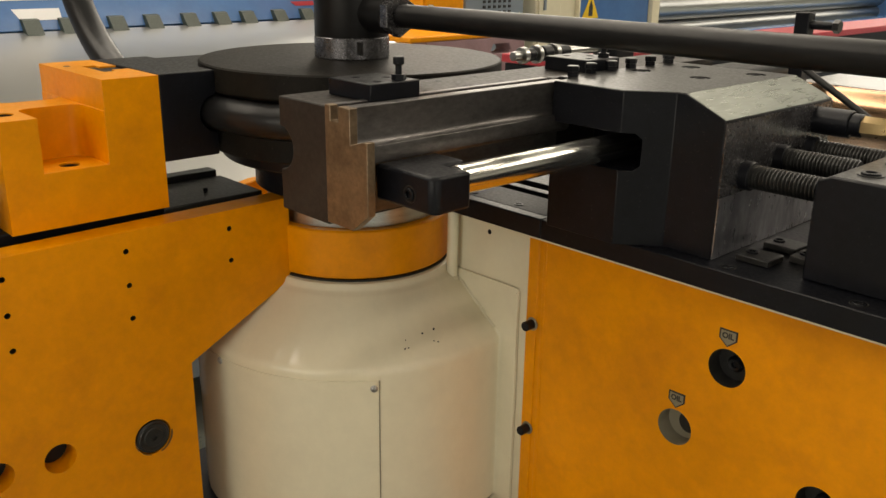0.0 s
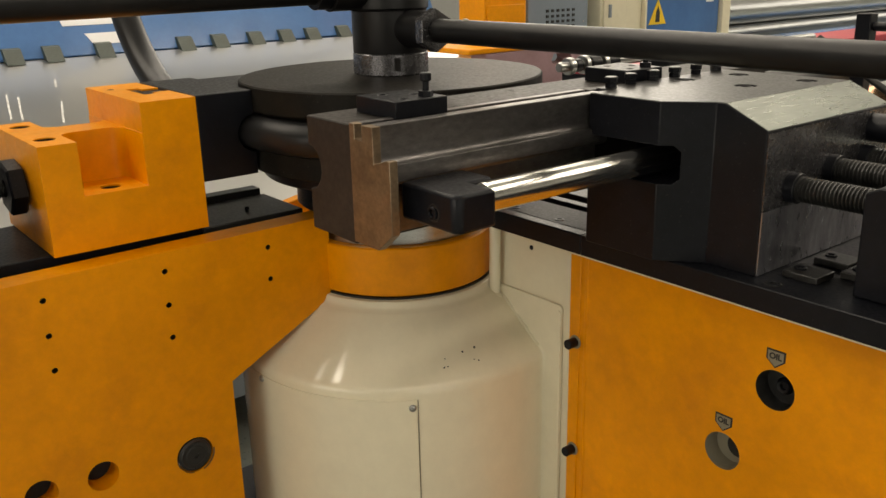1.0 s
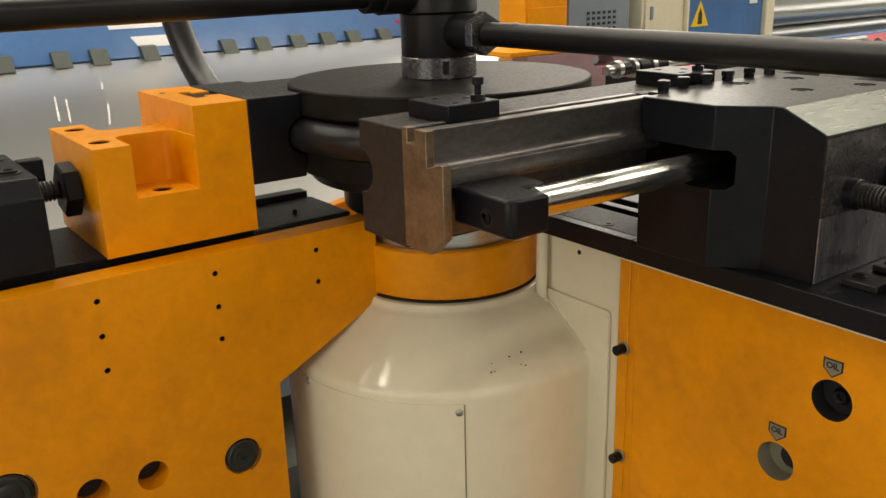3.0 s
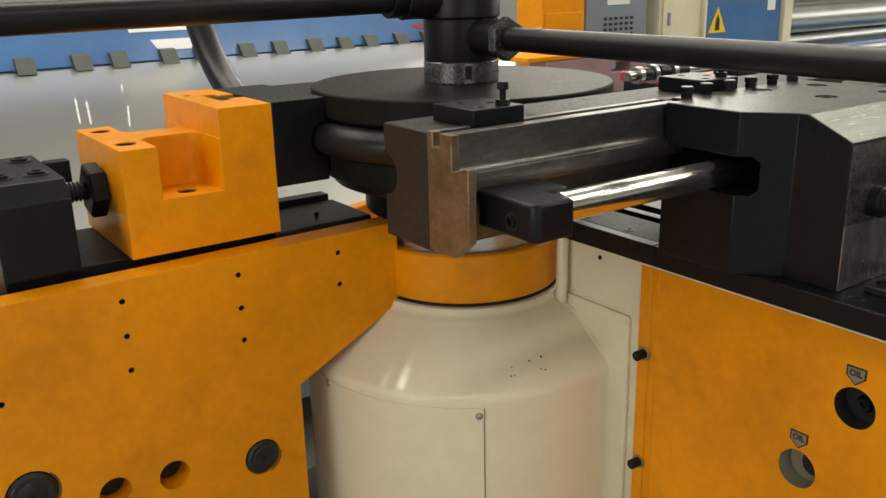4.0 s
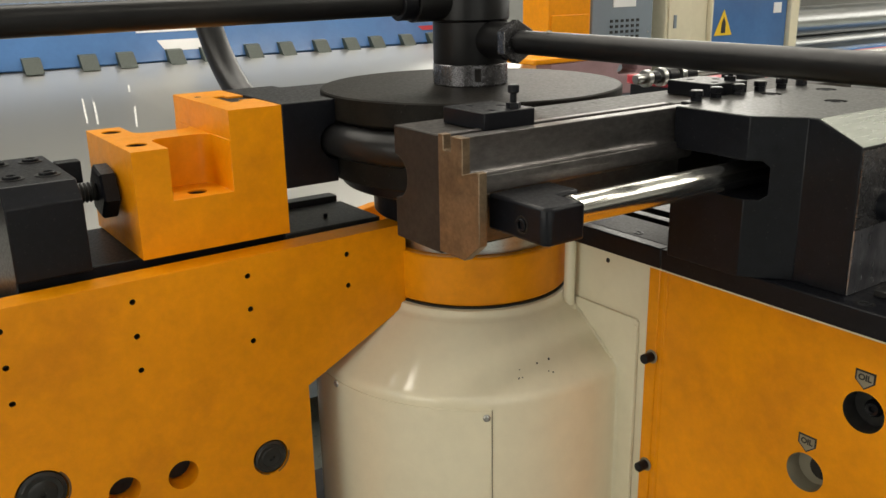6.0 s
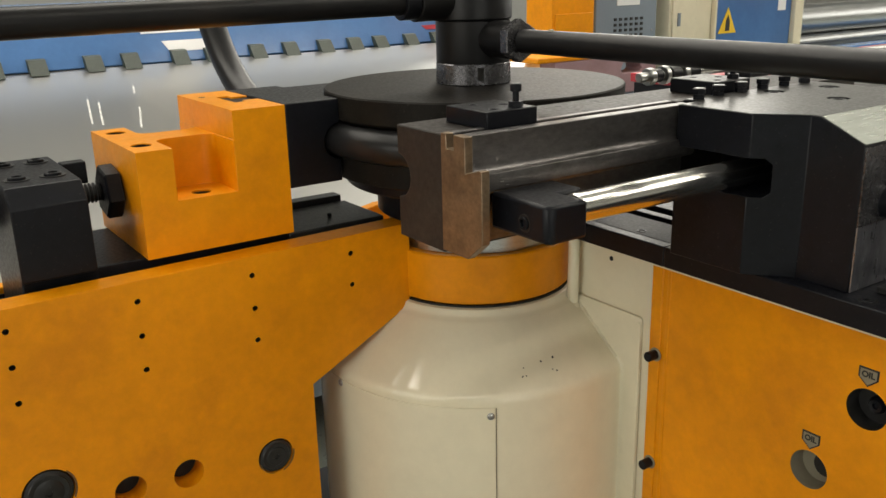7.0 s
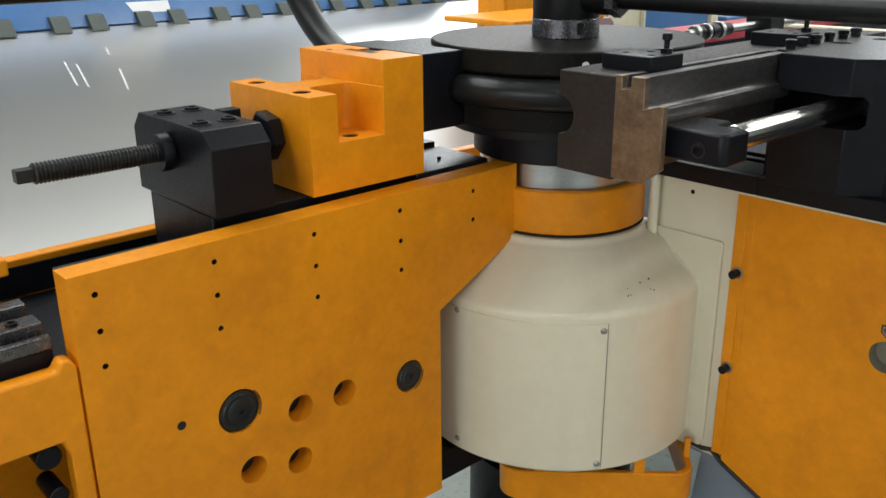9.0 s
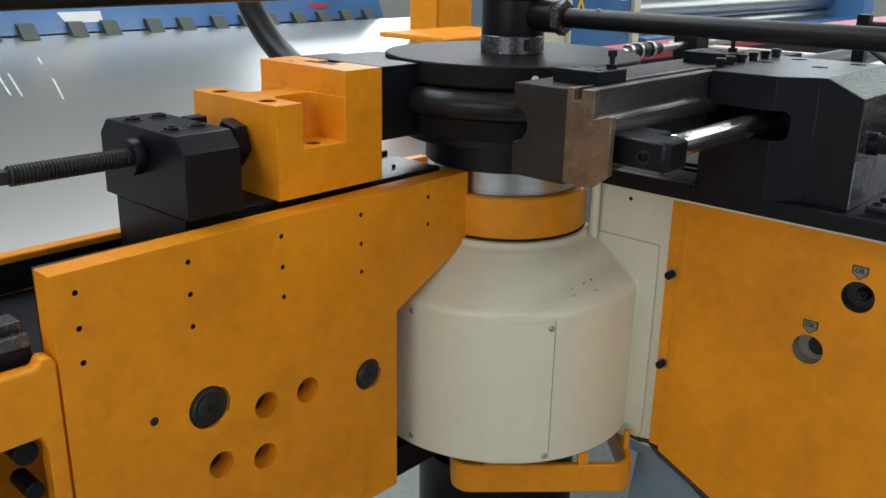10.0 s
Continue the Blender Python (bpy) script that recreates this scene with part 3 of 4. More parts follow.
for y in (-0.20, -0.12, -0.04):
    for x in (0.372, 0.43):
        part("threaded_hole", lathe([(0.0055, 1.2929), (0.0045, 1.2932), (0, 1.2928)], (x, y, 0), n=14), HOLE, pd)
brk = thing("push_bracket", "black steel push bracket with a socket screw", "machine part", (0.55, -0.30, 1.165))
part("bracket_body", prism([(0.5115, -0.357), (0.614, -0.357), (0.622, -0.349), (0.622, -0.295), (0.570, -0.295), (0.570, -0.255), (0.5115, -0.255)], 1.177, 1.2245), BLACK, brk, bevel=0.0045)
part("screw_ring", lathe([(0.0115, 0), (0.0115, 0.0008), (0.0095, 0.0008), (0.0095, 0)], (0.578, -0.3570, 1.197), pose(0, 0, 0, 90, 0, 0), 24), BLACKTOP, brk)
put(SOCKET_S, "socket_screw", Matrix.Translation((0.578, -0.3525, 1.197)) @ pose(0, 0, 0, 90, 0, 0), brk)
grod = part("guide_rod", rod(0.0192, -0.2948, 0.34, (0.597, 0, 1.2085), TY, 48), CHROME)
tagged(grod, "bright chromed push rod of the pressure die", "rod")

car = thing("pressure_die_carriage", "big black chamfered steel carriage block with bolts", "machine part", (0.62, 0.2, 1.07))
Y0, Y1 = 0.040, 0.365
slot = [(0.40, 1.183), (0.648, 1.183), (0.656, 1.191), (0.656, 1.229), (0.648, 1.237), (0.40, 1.237)]
tops = [(0.515, 0.205), (0.625, 0.205), (0.66, 0.315), (0.54, 0.315)]
plan = [(0.475, Y0), (0.504, Y0), (0.504, -0.005), (0.632, -0.005), (0.690, Y0), (0.768, Y0), (0.768, Y1), (0.475, Y1)]
corner = prism([(0.703, 1.2975), (0.768, 1.2682), (0.80, 1.2682), (0.80, 1.34), (0.703, 1.34)], -0.1, 0.5, "y")
part("block", cut(prism(plan, 1.0706, 1.2975), [corner, prism(slot, -0.08, Y0 + 0.10, "y")] + [rod(0.0165, 1.278, 1.35, (x, y, 0), n=28, ch=0) for x, y in tops]), BLACK, car, "black face with a slot for the push rod", bevel=0.0012)
# thin oily top sheet, its grey includes the sky reflected in it
part("top_face", prism([(0.4765, Y0 + 0.002), (0.5055, Y0 + 0.002), (0.5055, -0.0035), (0.6315, -0.0035), (0.690, Y0 + 0.002), (0.7025, Y0 + 0.002), (0.7025, Y1 - 0.002), (0.4765, Y1 - 0.002)], 1.2977, 1.2982, "z", [circle(x, y, 0.0165, 28) for x, y in tops]), BLACKTOP, car, "oily black ground top, lightened for sky reflection", smooth=0)
# chamfer sheet: oil, plus greenish reflected light put into the colour
part("chamfer_face", prism([(0.7037, 1.2976), (0.7675, 1.2688), (0.7677, 1.2693), (0.7039, 1.2981)], Y0 + 0.002, Y1 - 0.002, "y"), OILY, car, "milled oily chamfer with greenish light in its colour", smooth=0)
for x, y in tops:
    put(SOCKET_M, "socket_screw", Matrix.Translation((x, y, 1.2868)), car)
for k, (x, y) in enumerate(((0.491, 0.056), (0.485, 0.108), (0.484, 0.164), (0.482, 0.222), (0.482, 0.278), (0.482, 0.334))):
    put(HEXBOLT, "hex_bolt", Matrix.Translation((x, y, 1.2984)) @ pose(0, 0, 0, 0, 0, 17 * k), car)
# thin side sheets whose pale colour carries reflected floor and hall light
part("sheen_plate", box(0.7683, 0.7700, Y0 + 0.002, Y1, 1.161, 1.265), STEELDARK, car, "oily streaked steel side, lightened for reflected light")
part("sheen_plate", box(0.7683, 0.7703, Y0 + 0.002, Y1, 1.0715, 1.160), SCUFFED_SHEEN, car, "scuffed lower side, brightened for reflected floor light")

# -- end block with adjusting screws --
endb = thing("adjusting_block", "black steel end block with adjusting screws", "machine part", (1.0, 0.2, 1.07))
part("block", prism([(0.890, 1.0705), (1.16, 1.0705), (1.16, 1.215), (0.908, 1.215), (0.890, 1.205)], 0.065, 0.40, "y"), BLACK, endb, bevel=0.003)
# lighter sheet on top, sky reflection put into its colour
part("top_face", box(0.909, 1.158, 0.068, 0.398, 1.2150, 1.2154), BLACKTOP, endb, "oily ground top, lightened for sky reflection", smooth=0)
for x, y in ((0.94, 0.11), (0.94, 0.20), (1.05, 0.11), (1.05, 0.20), (0.94, 0.30)):
    part("washer_ring", lathe([(0.017, 1.2155), (0.017, 1.2168), (0.0125, 1.2168), (0.0125, 1.2156)], (x, y, 0), n=28), BLACKTOP, endb)
    put(SOCKET_M, "socket_screw", Matrix.Translation((x, y, 1.2095)), endb)
for y, z in ((0.105, 1.185), (0.205, 1.195), (0.300, 1.195)):
    part("lead_screw", thread(0.0175, 0.772, 0.889, (0, y, z), TX, 0.0055), BLACKTOP, endb, "oily threaded lead screw")
    part("collar_nut", rod(0.021, 0.769, 0.785, (0, y, z), TX), BLACK, endb)
noz = thing("hydraulic_fitting", "black hydraulic fitting with a brass tip", "fitting", (0.82, 0.31, 1.24))
part("sleeve", rod(0.021, 0.769, 0.825, (0, 0.315, 1.240), TX), BLACK, noz)
part("collar", rod(0.0175, 0.825, 0.842, (0, 0.315, 1.240), TX), BLACK, noz)
part("tip", lathe([(0, 0), (0.0155, 0), (0.0155, 0.03), (0.011, 0.045), (0.005, 0.05), (0, 0.05)], (0.842, 0.315, 1.240), TX, 6), BRASS, noz, "hexagonal brass tip")

# -- machine bed, its side panel and the white column cover --
bed = thing("machine_bed", "machine bed with black slideway over an orange side panel", "machine", (0.9, 0.4, 0.0))
part("slideway", box(0.478, 2.3, 0.012, 0.62, 1.0368, 1.0703), BLACK, bed, "oily black slideway plate", bevel=0.002)
part("front_way", box(0.245, 0.4777, 0.012, 0.118, 1.0368, 1.0703), BLACK, bed, "black bolted front way", bevel=0.002)
part("way_top", box(0.2475, 0.4777, 0.034, 0.116, 1.0705, 1.0709), DIETOP, bed, "worn oily top of the way", smooth=0)
for y0, y1 in ((0.142, 0.162), (0.192, 0.62)):
    part("way_bar", box(0.245, 0.4777, y0, y1, 1.0368, 1.0703), BLACK, bed, bevel=0.0015)
part("way_floor", box(0.245, 0.4315, 0.060, 0.60, 1.0300, 1.0364), GREYP, bed, "pale grey plate between the ways")
part("top_strip", box(0.432, 2.3, 0.024, 0.60, 1.0300, 1.0364), CREAM, bed)
OILS = [(0.811, 0.9155, 0.0295), (0.738, 0.7885, 0.0295), (0.966, 0.762, 0.0295)]
part("side_panel", prism([(0.452, 0.447), (0.62, 0.370), (2.3, 0.370), (2.3, 1.0296), (0.452, 1.0296)], 0.046, 0.052, "y", [circle(x, z, r, 36) for x, z, r in OILS]), ORANGE, bed, "large flat orange side panel")
part("panel_edge", box(0.4290, 0.4517, 0.0435, 0.056, 0.459, 1.0296), ORANGE, bed, "bolted orange edge strip", bevel=0.0015)
part("panel_rib", box(0.4612, 0.4675, 0.0445, 0.0465, 0.467, 1.019), ORANGE, bed, bevel=0.0008)
for z in (0.867, 0.662):
    part("stud", rod(0.0085, -0.004, 0.022, (0.4445, 0.0442, z), pose(0, 0, 0, 90, 0, 0), 20), BLACK, bed, "black rubber stud")
    part("stud_washer", rod(0.012, 0, 0.002, (0.4445, 0.0434, z), pose(0, 0, 0, 90, 0, 0), 20), LABEL, bed)
for k, (x, z, r) in enumerate(OILS):
    part("oil_port", lathe([(r - 0.0003, 0.0), (r - 0.0003, -0.030), (0.0, -0.031)], (x, 0.046, z), pose(0, 0, 0, 90, 0, 0), 36), (BLACKTOP, LABEL, BLACKTOP)[k], bed, "round oil filler port in the panel")
    if k != 1:
        part("oil_plug", lathe([(0, 0.004), (0.004, 0.004), (0.005, 0.008), (0.009, 0.009), (0.0125, 0.004), (0.0125, -0.012)], (x + 0.004, 0.068, z + 0.002), pose(0, 0, 0, 90, 0, 0), 20), BLACK, bed)
    else:
        part("oil_plug", rod(0.018, -0.02, 0.0, (x + 0.010, 0.070, z + 0.002), pose(0, 0, 0, 90, 0, 0), 20), HOLE, bed)


def arrow(u, v, s):
    return [(u - s, v + s * 0.95), (u + s, v + s * 0.95), (u + s, v - s * 0.1), (u, v - s * 0.95), (u - s, v - s * 0.1)]


for x, z in ((0.808, 0.9615), (0.7370, 0.8345)):
    lab = thing("oil_label", "small silver arrow sticker reading OIL", "label", (x, 0.045, z), group="oil labels")
    part("border", prism(arrow(x, z, 0.0142), 0.0452, 0.0458, "y"), INK, lab)
    part("face", prism(arrow(x, z, 0.0117), 0.0446, 0.0451, "y"), LABEL, lab)
    font = bpy.data.curves.new("writing", "FONT")
    font.body, font.size, font.align_x, font.align_y, font.extrude, font.offset = "OIL", 0.0118, "CENTER", "CENTER", 0.0001, 0.0005
    tmp = bpy.data.objects.new("writing", font)
    scene.collection.objects.link(tmp)
    bpy.context.view_layer.update()
    wm = bpy.data.meshes.new_from_object(tmp.evaluated_get(bpy.context.evaluated_depsgraph_get()))
    bpy.data.objects.remove(tmp)
    wm.materials.clear()
    wm.materials.append(INK)
    put(wm, "writing", Matrix.Translation((x, 0.0443, z + 0.0038)) @ pose(0, 0, 0, 90, 0, 0), lab)

part("bed_body", box(0.47, 2.3, 0.09, 0.58, 0.03, 1.0290), GREYP, bed)
for x, y in ((0.289, 0.050), (0.395, 0.050), (0.80, 0.035), (0.98, 0.035), (1.25, 0.035)):
    part("bolt_recess", lathe([(0.0125, 1.0705), (0.0115, 1.0709), (0.0105, 1.0704), (0, 1.0704)], (x, y, 0), n=24), HOLE, bed)
    put(SOCKET_S, "socket_screw", Matrix.Translation((x, y, 1.0640)), bed)
for x0, y0 in ((0.79, 0.070), (0.79, 0.15), (0.845, 0.12)):
    part("gib_plate", box(x0, x0 + 0.05, y0, y0 + 0.045, 1.0705, 1.0800), BLACKTOP, bed, "small oily gib plate", bevel=0.0015)
    put(SOCKET_S, "socket_screw", Matrix.Translation((x0 + 0.014, y0 + 0.022, 1.0745)), bed)

cover = thing("column_cover", "glossy cream painted sheet metal cover round the pivot column", "machine cover", (AX, AY, 0.478))
PLATE_Y = 0.0490              # face of the flange plate into which the round cover runs


def cover_loop(r, grow):
    """The round cover seen from above, meeting the flange plate with a small weld fillet."""
    a0, a1 = radians(-190), math.asin((PLATE_Y - grow - AY) / r)
    pts = [(AX + r * math.cos(a), AY + r * math.sin(a)) for a in (a0 + (a1 - a0) * k / 96 for k in range(97))]
    p0 = Vector(pts[-1])
    t0 = Vector((-math.sin(a1), math.cos(a1)))
    p1 = p0 + t0 * (grow / t0.y)
    p2 = Vector((p1.x + grow * 1.3, PLATE_Y))
    for k in range(1, 6):
        u = k / 5
        q = p0 * (1 - u) ** 2 + p1 * 2 * u * (1 - u) + p2 * u * u
        pts.append((q.x, q.y))
    return pts + [(p2.x, 0.055), (-0.20, 0.055)]


bm = bmesh.new()
SHELL = ((0.165, 0.9270), (0.181, 0.9268), (0.186, 0.9255), (0.1885, 0.921), (0.190, 0.917), (0.194, 0.9125), (0.200, 0.9095), (0.203, 0.90703), (0.302, 0.82535), (0.305, 0.82288), (0.3085, 0.8190), (0.3107, 0.8145), (0.3118, 0.8095), (0.312, 0.806), (0.312, 0.796), (0.312, 0.495), (0.312, 0.483), (0.309, 0.479), (0.295, 0.4785))
rings = [[bm.verts.new((x, y, z)) for x, y in cover_loop(r, 0.007)] for r, z in SHELL]
for a, b in zip(rings, rings[1:]):
    for k in range(len(a)):
        bm.faces.new((a[k], a[(k + 1) % len(a)], b[(k + 1) % len(a)], b[k]))
part("shell", bm, CREAM, cover, "glossy cream cone and cylinder", smooth=0.5)
part("flange_plate", prism([(0.200, 0.455), (0.395, 0.455), (0.4045, 0.475), (0.4045, 0.9135), (0.400, 0.918), (0.200, 0.918)], PLATE_Y + 0.0002, PLATE_Y + 0.0055, "y"), CREAM, cover, "cream flange plate welded to the round cover", bevel=0.0015)
part("flange_lip", prism([(0.3985, 0.470), (0.4045, 0.476), (0.4045, 0.905), (0.3985, 0.910)], PLATE_Y - 0.0022, PLATE_Y, "y"), CREAM, cover, "folded lip of the flange plate", bevel=0.0009)
part("back_plate", box(0.235, 0.4283, 0.0550, 0.30, 0.440, 1.0295), CREAM, cover, bevel=0.002)
weld = [(AX + r * math.cos(a), PLATE_Y - 0.0015, z) for r, z in [(0.190 + 0.110 * k / 14, 0.9165 - 0.0895 * k / 14) for k in range(15)] for a in [math.asin((PLATE_Y - 0.0015 - AY) / r)]]
part("weld_bead", pipe([(x + 0.0012 * math.sin(5.1 * k), y, z + 0.001 * math.sin(3.3 * k)) for k, (x, y, z) in enumerate(weld)], 0.0032, 10), CREAM, cover, "painted weld bead", smooth=1.2)
rnd = random.Random(4)
chip = finish(lathe([(0.0020, -0.0005), (0.0014, 0.0005), (0, 0.0006)], n=7), "paint_chip", INK)
for k in range(9):
    a, z = radians(rnd.uniform(-24, -6)), rnd.uniform(0.838, 0.860)
    r = 0.200 + (0.9095 - z) / 0.0825 * 0.100
    put(chip, "paint_chip", Matrix.Translation((AX + r * math.cos(a), AY + r * math.sin(a), z)) @ pose(0, 0, 0, 0, 40, math.degrees(a)) @ Matrix.Scale(rnd.uniform(0.5, 1.2), 4), cover)
part("front_sheet", lathe([(0.3122, 0.486), (0.3142, 0.486), (0.3142, 0.8015), (0.3122, 0.8015), (0.3122, 0.486)], (AX, AY, 0), n=40, a0=-105, a1=-31.3), CREAM, cover, "lapped cream cover sheet", smooth=0.5)
# grey-brown strip paints the shadow gap beside the lapped sheet
part("seam_shadow", lathe([(0.3124, 0.488), (0.3134, 0.488), (0.3134, 0.8005), (0.3124, 0.8005)], (AX, AY, 0), n=2, a0=-31.2, a1=-30.9), LABEL, cover, "dark line for the shadow gap at the sheet's edge", smooth=0)
for a, zs in ((-32.7, (0.787, 0.497)), (-87.5, (0.795, 0.505))):
    for z in zs:
        put(DOME, "dome_screw", Matrix.Translation((AX + 0.3140 * math.cos(radians(a)), AY + 0.3140 * math.sin(radians(a)), z)) @ pose(0, 0, 0, 0, 90, a), cover)
part("panel_screw", lathe([(0.0045, 0), (0.004, 0.001), (0, 0.0012)], (0.324, 0.0546, 1.004), pose(0, 0, 0, 90, 0, 0), 14), BLACK, cover)
part("pipe_stub", pipe([(0.246, 0.037, 0.885), (0.246, 0.037, 0.90), (0.247, 0.038, 1.03)], 0.0105), CREAM, cover, smooth=1.2)
part("stub_weld", lathe([(0.0105, 0.006), (0.014, 0.003), (0.0165, -0.003), (0.015, -0.008)], (0.246, 0.036, 0.899), n=20), CREAM, cover, "lumpy painted weld", smooth=1.2)
column = thing("pivot_column", "orange machine column foot under the cover", "machine part", (AX, AY, 0.0))
part("inner_column", rod(0.149, 0.44, 1.05, (AX, AY, 0), n=64), BLACK, column)
BU, BV = Vector((0.712, 0.702)), Vector((0.702, -0.712))


def band_loop(hu, hv, r, n=8):
    """A rounded rectangle seen from above, turned to the foot's own axes."""
    pts = []
    for su, sv, a0 in ((1, 1, 0), (-1, 1, 90), (-1, -1, 180), (1, -1, 270)):
        for k in range(n + 1):
            a = radians(a0 + 90 * k / n)
            p = BU * (su * (hu - r) + r * math.cos(a)) + BV * (sv * (hv - r) + r * math.sin(a))
            pts.append((0.152 + p.x, -0.020 + p.y))
    return pts


part("lower_band", prism(band_loop(0.203, 0.203, 0.045), 0.364, 0.4335, "z", [band_loop(0.188, 0.188, 0.032)]), ORANGE, column, "orange rounded band under the cover", bevel=0.003)
for u, w in ((0.085, 0.011), (0.196, 0.006), (-0.12, 0.011)):
    c = BU * u + BV * (0.195 if u < 0.19 else 0.13)
    post_bm = prism([(0.152 + c.x + p.x, -0.020 + c.y + p.y) for p in (BU * w + BV * 0.006, BU * -w + BV * 0.006, BU * -w - BV * 0.006, BU * w - BV * 0.006)], 0.4337, 0.478)
    part("band_post", post_bm, ORANGE, column, bevel=0.001)
part("base_drum", rod(0.19, 0.0, 0.372, (AX, AY, 0), n=48), BLACK, column)
chute = part("drip_plate", prism([(0.36, 0.10), (0.40, 0.45), (0.43, 0.455), (0.95, 0.10)], 0.060, 0.066, "y"), GREYP)
trim = part("edge_trim", pipe([(0.372, 0.0545, 0.452), (0.400, 0.0545, 0.449), (0.424, 0.0545, 0.455), (0.45, 0.0545, 0.435), (0.62, 0.0545, 0.358)], 0.0055, 10), HOSE, chute, "black rubber edging", smooth=1.2)
tagged(chute, "grey sheet metal splash plate under the bed", "plate")
for k, pts in enumerate((((-0.35, -0.35, 0.02), (-0.1, -0.30, 0.16), (0.10, -0.42, 0.26), (0.20, -0.30, 0.24), (0.12, -0.1, 0.10)), ((0.02, -0.55, 0.02), (0.20, -0.35, 0.20), (0.32, -0.22, 0.16), (0.45, 0.0, 0.03)))):
    smooth_pts = []
    vs = [Vector(p) for p in pts]
    for i in range(len(vs) - 1):
        a, b, c, e = vs[max(i - 1, 0)], vs[i], vs[i + 1], vs[min(i + 2, len(vs) - 1)]
        for s in range(8):
            u = s / 8
            smooth_pts.append(0.5 * ((2 * b) + (c - a) * u + (2 * a - 5 * b + 4 * c - e) * u * u + (3 * b - a - 3 * c + e) * u ** 3))
    smooth_pts.append(vs[-1])
    hose = part("hydraulic_hose", pipe(smooth_pts, 0.017, 16), HOSE, smooth=1.2)
    tagged(hose, "black ribbed hydraulic hose lying under the machine", "hose", "hydraulic hoses")

# ---- the hall ----
fl = part("floor", box(-10, 12, -10, 16, -0.2, 0.0), FLOOR)
tagged(fl, "grey green painted concrete factory floor", "floor", kind="structure")
# roof and roof lights are unseen; openings follow ROOFLIGHTS
holes = [[(a, c), (b, c), (b, e), (a, e)] for a, b, c, e, power in ROOFLIGHTS]
ce = part("ceiling", prism([(-10, -10), (12, -10), (12, 16), (-10, 16)], 7.0, 7.2, "z", holes), ROOF)
tagged(ce, "pale painted hall roof with long roof lights", "ceiling", kind="structure")
for a, b, c, e, power in ROOFLIGHTS:
    g = part("rooflight", box(a, b, c, e, 7.22, 7.24), GLASS)
    tagged(g, "bright unseen roof light pane, placed for its light", "roof light", kind="structure")
wins = [(7.5, 4.35), (14.9, 4.35), (14.9, 6.85), (7.5, 6.85)]
w = part("wall_west", prism([(-10, 0), (16, 0), (16, 7), (-10, 7)], -10.2, -9.9, "x", [wins]), WALL)
tagged(w, "pale painted hall wall with a band of windows", "wall", kind="structure")
g = part("window_1", box(-10.25, -10.22, 7.4, 15.0, 4.25, 6.95), GLASS)
tagged(g, "bright daylit window band", "window", kind="structure")
# unseen wall; its glowing window is added to brighten faces towards +x
w = part("wall_east", prism([(-10, 0), (16, 0), (16, 7), (-10, 7)], 12.0, 12.2, "x", [[(-8.0, 1.4), (0.0, 1.4), (0.0, 5.0), (-8.0, 5.0)]]), WALL)
tagged(w, "unseen pale painted hall wall, window opening placed for light", "wall", kind="structure")
g = part("fill_window_4", box(12.22, 12.25, -8.1, 0.1, 1.3, 5.1), GLASS)
tagged(g, "bright unseen hall window, placed for side light", "window", kind="structure")
w = part("wall_north", prism([(-10, 0), (12, 0), (12, 7), (-10, 7)], 16.0, 16.2, "y", [[(-6.0, 2.1), (6.0, 2.1), (6.0, 5.1), (-6.0, 5.1)]]), WALL)
tagged(w, "pale painted hall wall with a band of windows", "wall", kind="structure")
g = part("window_3", box(-6.1, 6.1, 16.22, 16.25, 2.0, 5.2), GLASS)
tagged(g, "bright daylit window band", "window", kind="structure")
# unseen wall; window placed for the side light from the south
w = part("wall_south", prism([(-10, 0), (12, 0), (12, 7), (-10, 7)], -10.2, -10.0, "y", [[(-1.0, 1.1), (6.0, 1.1), (6.0, 4.7), (-1.0, 4.7)]]), WALL)
tagged(w, "unseen pale painted hall wall, window opening placed for light", "wall", kind="structure")
g = part("window_2", box(-1.1, 6.1, -10.25, -10.22, 1.0, 4.8), GLASS)
tagged(g, "bright unseen hall window, placed for side light", "window", kind="structure")

# -- guillotine shear behind, with a bare sheet on its table --
shear = thing("guillotine_shear", "blue plate shear with a row of dark green hold-down feet", "machine", (-2.983, 0.0, 0.0))
SKEW = 0.0229                 # the shear stands slightly askew


def on_beam(y0, y1, d0, d1, lift=0.002, slant=0.03):
    """A thin plate lying on the sloping face of the beam, between two distances up its slope."""
    up, out = Vector((-0.430, 0.903)), Vector((0.903, 0.430))
    bm = bmesh.new()
    loops = []
    for h in (0.0005, lift):
        vs = []
        for y, d in ((y0 + slant, d0), (y1, d0), (y1, d1), (y0, d1)):
            q = Vector((-2.985, 1.110)) + up * d + out * h
            vs.append(bm.verts.new((q.x, y, q.y)))
        loops.append(vs)
    bm.faces.new(loops[0]), bm.faces.new(loops[1])
    for k in range(4):
        bm.faces.new((loops[0][k], loops[0][(k + 1) % 4], loops[1][(k + 1) % 4], loops[1][k]))
    return bm


part("beam", prism([(-3.10, 1.110), (-2.985, 1.110), (-3.120, 1.393), (-3.6, 1.393), (-3.6, 0.2), (-3.10, 0.2)], -3.2, 2.52, "y"), BLUE, shear, "sloping blue painted beam", bevel=0.006)
part("table", prism([(-3.09, 0.2), (-0.98, 0.2), (-0.98, 0.545), (-3.09, 1.06)], -3.2, 2.6, "y"), GREYP, shear)
foot = finish(prism([(-2.992, 1.1105), (-2.928, 1.096), (-2.982, 1.162), (-3.010, 1.166)], 0.0, 0.078, "y"), "hold_down_foot", DKGREEN)
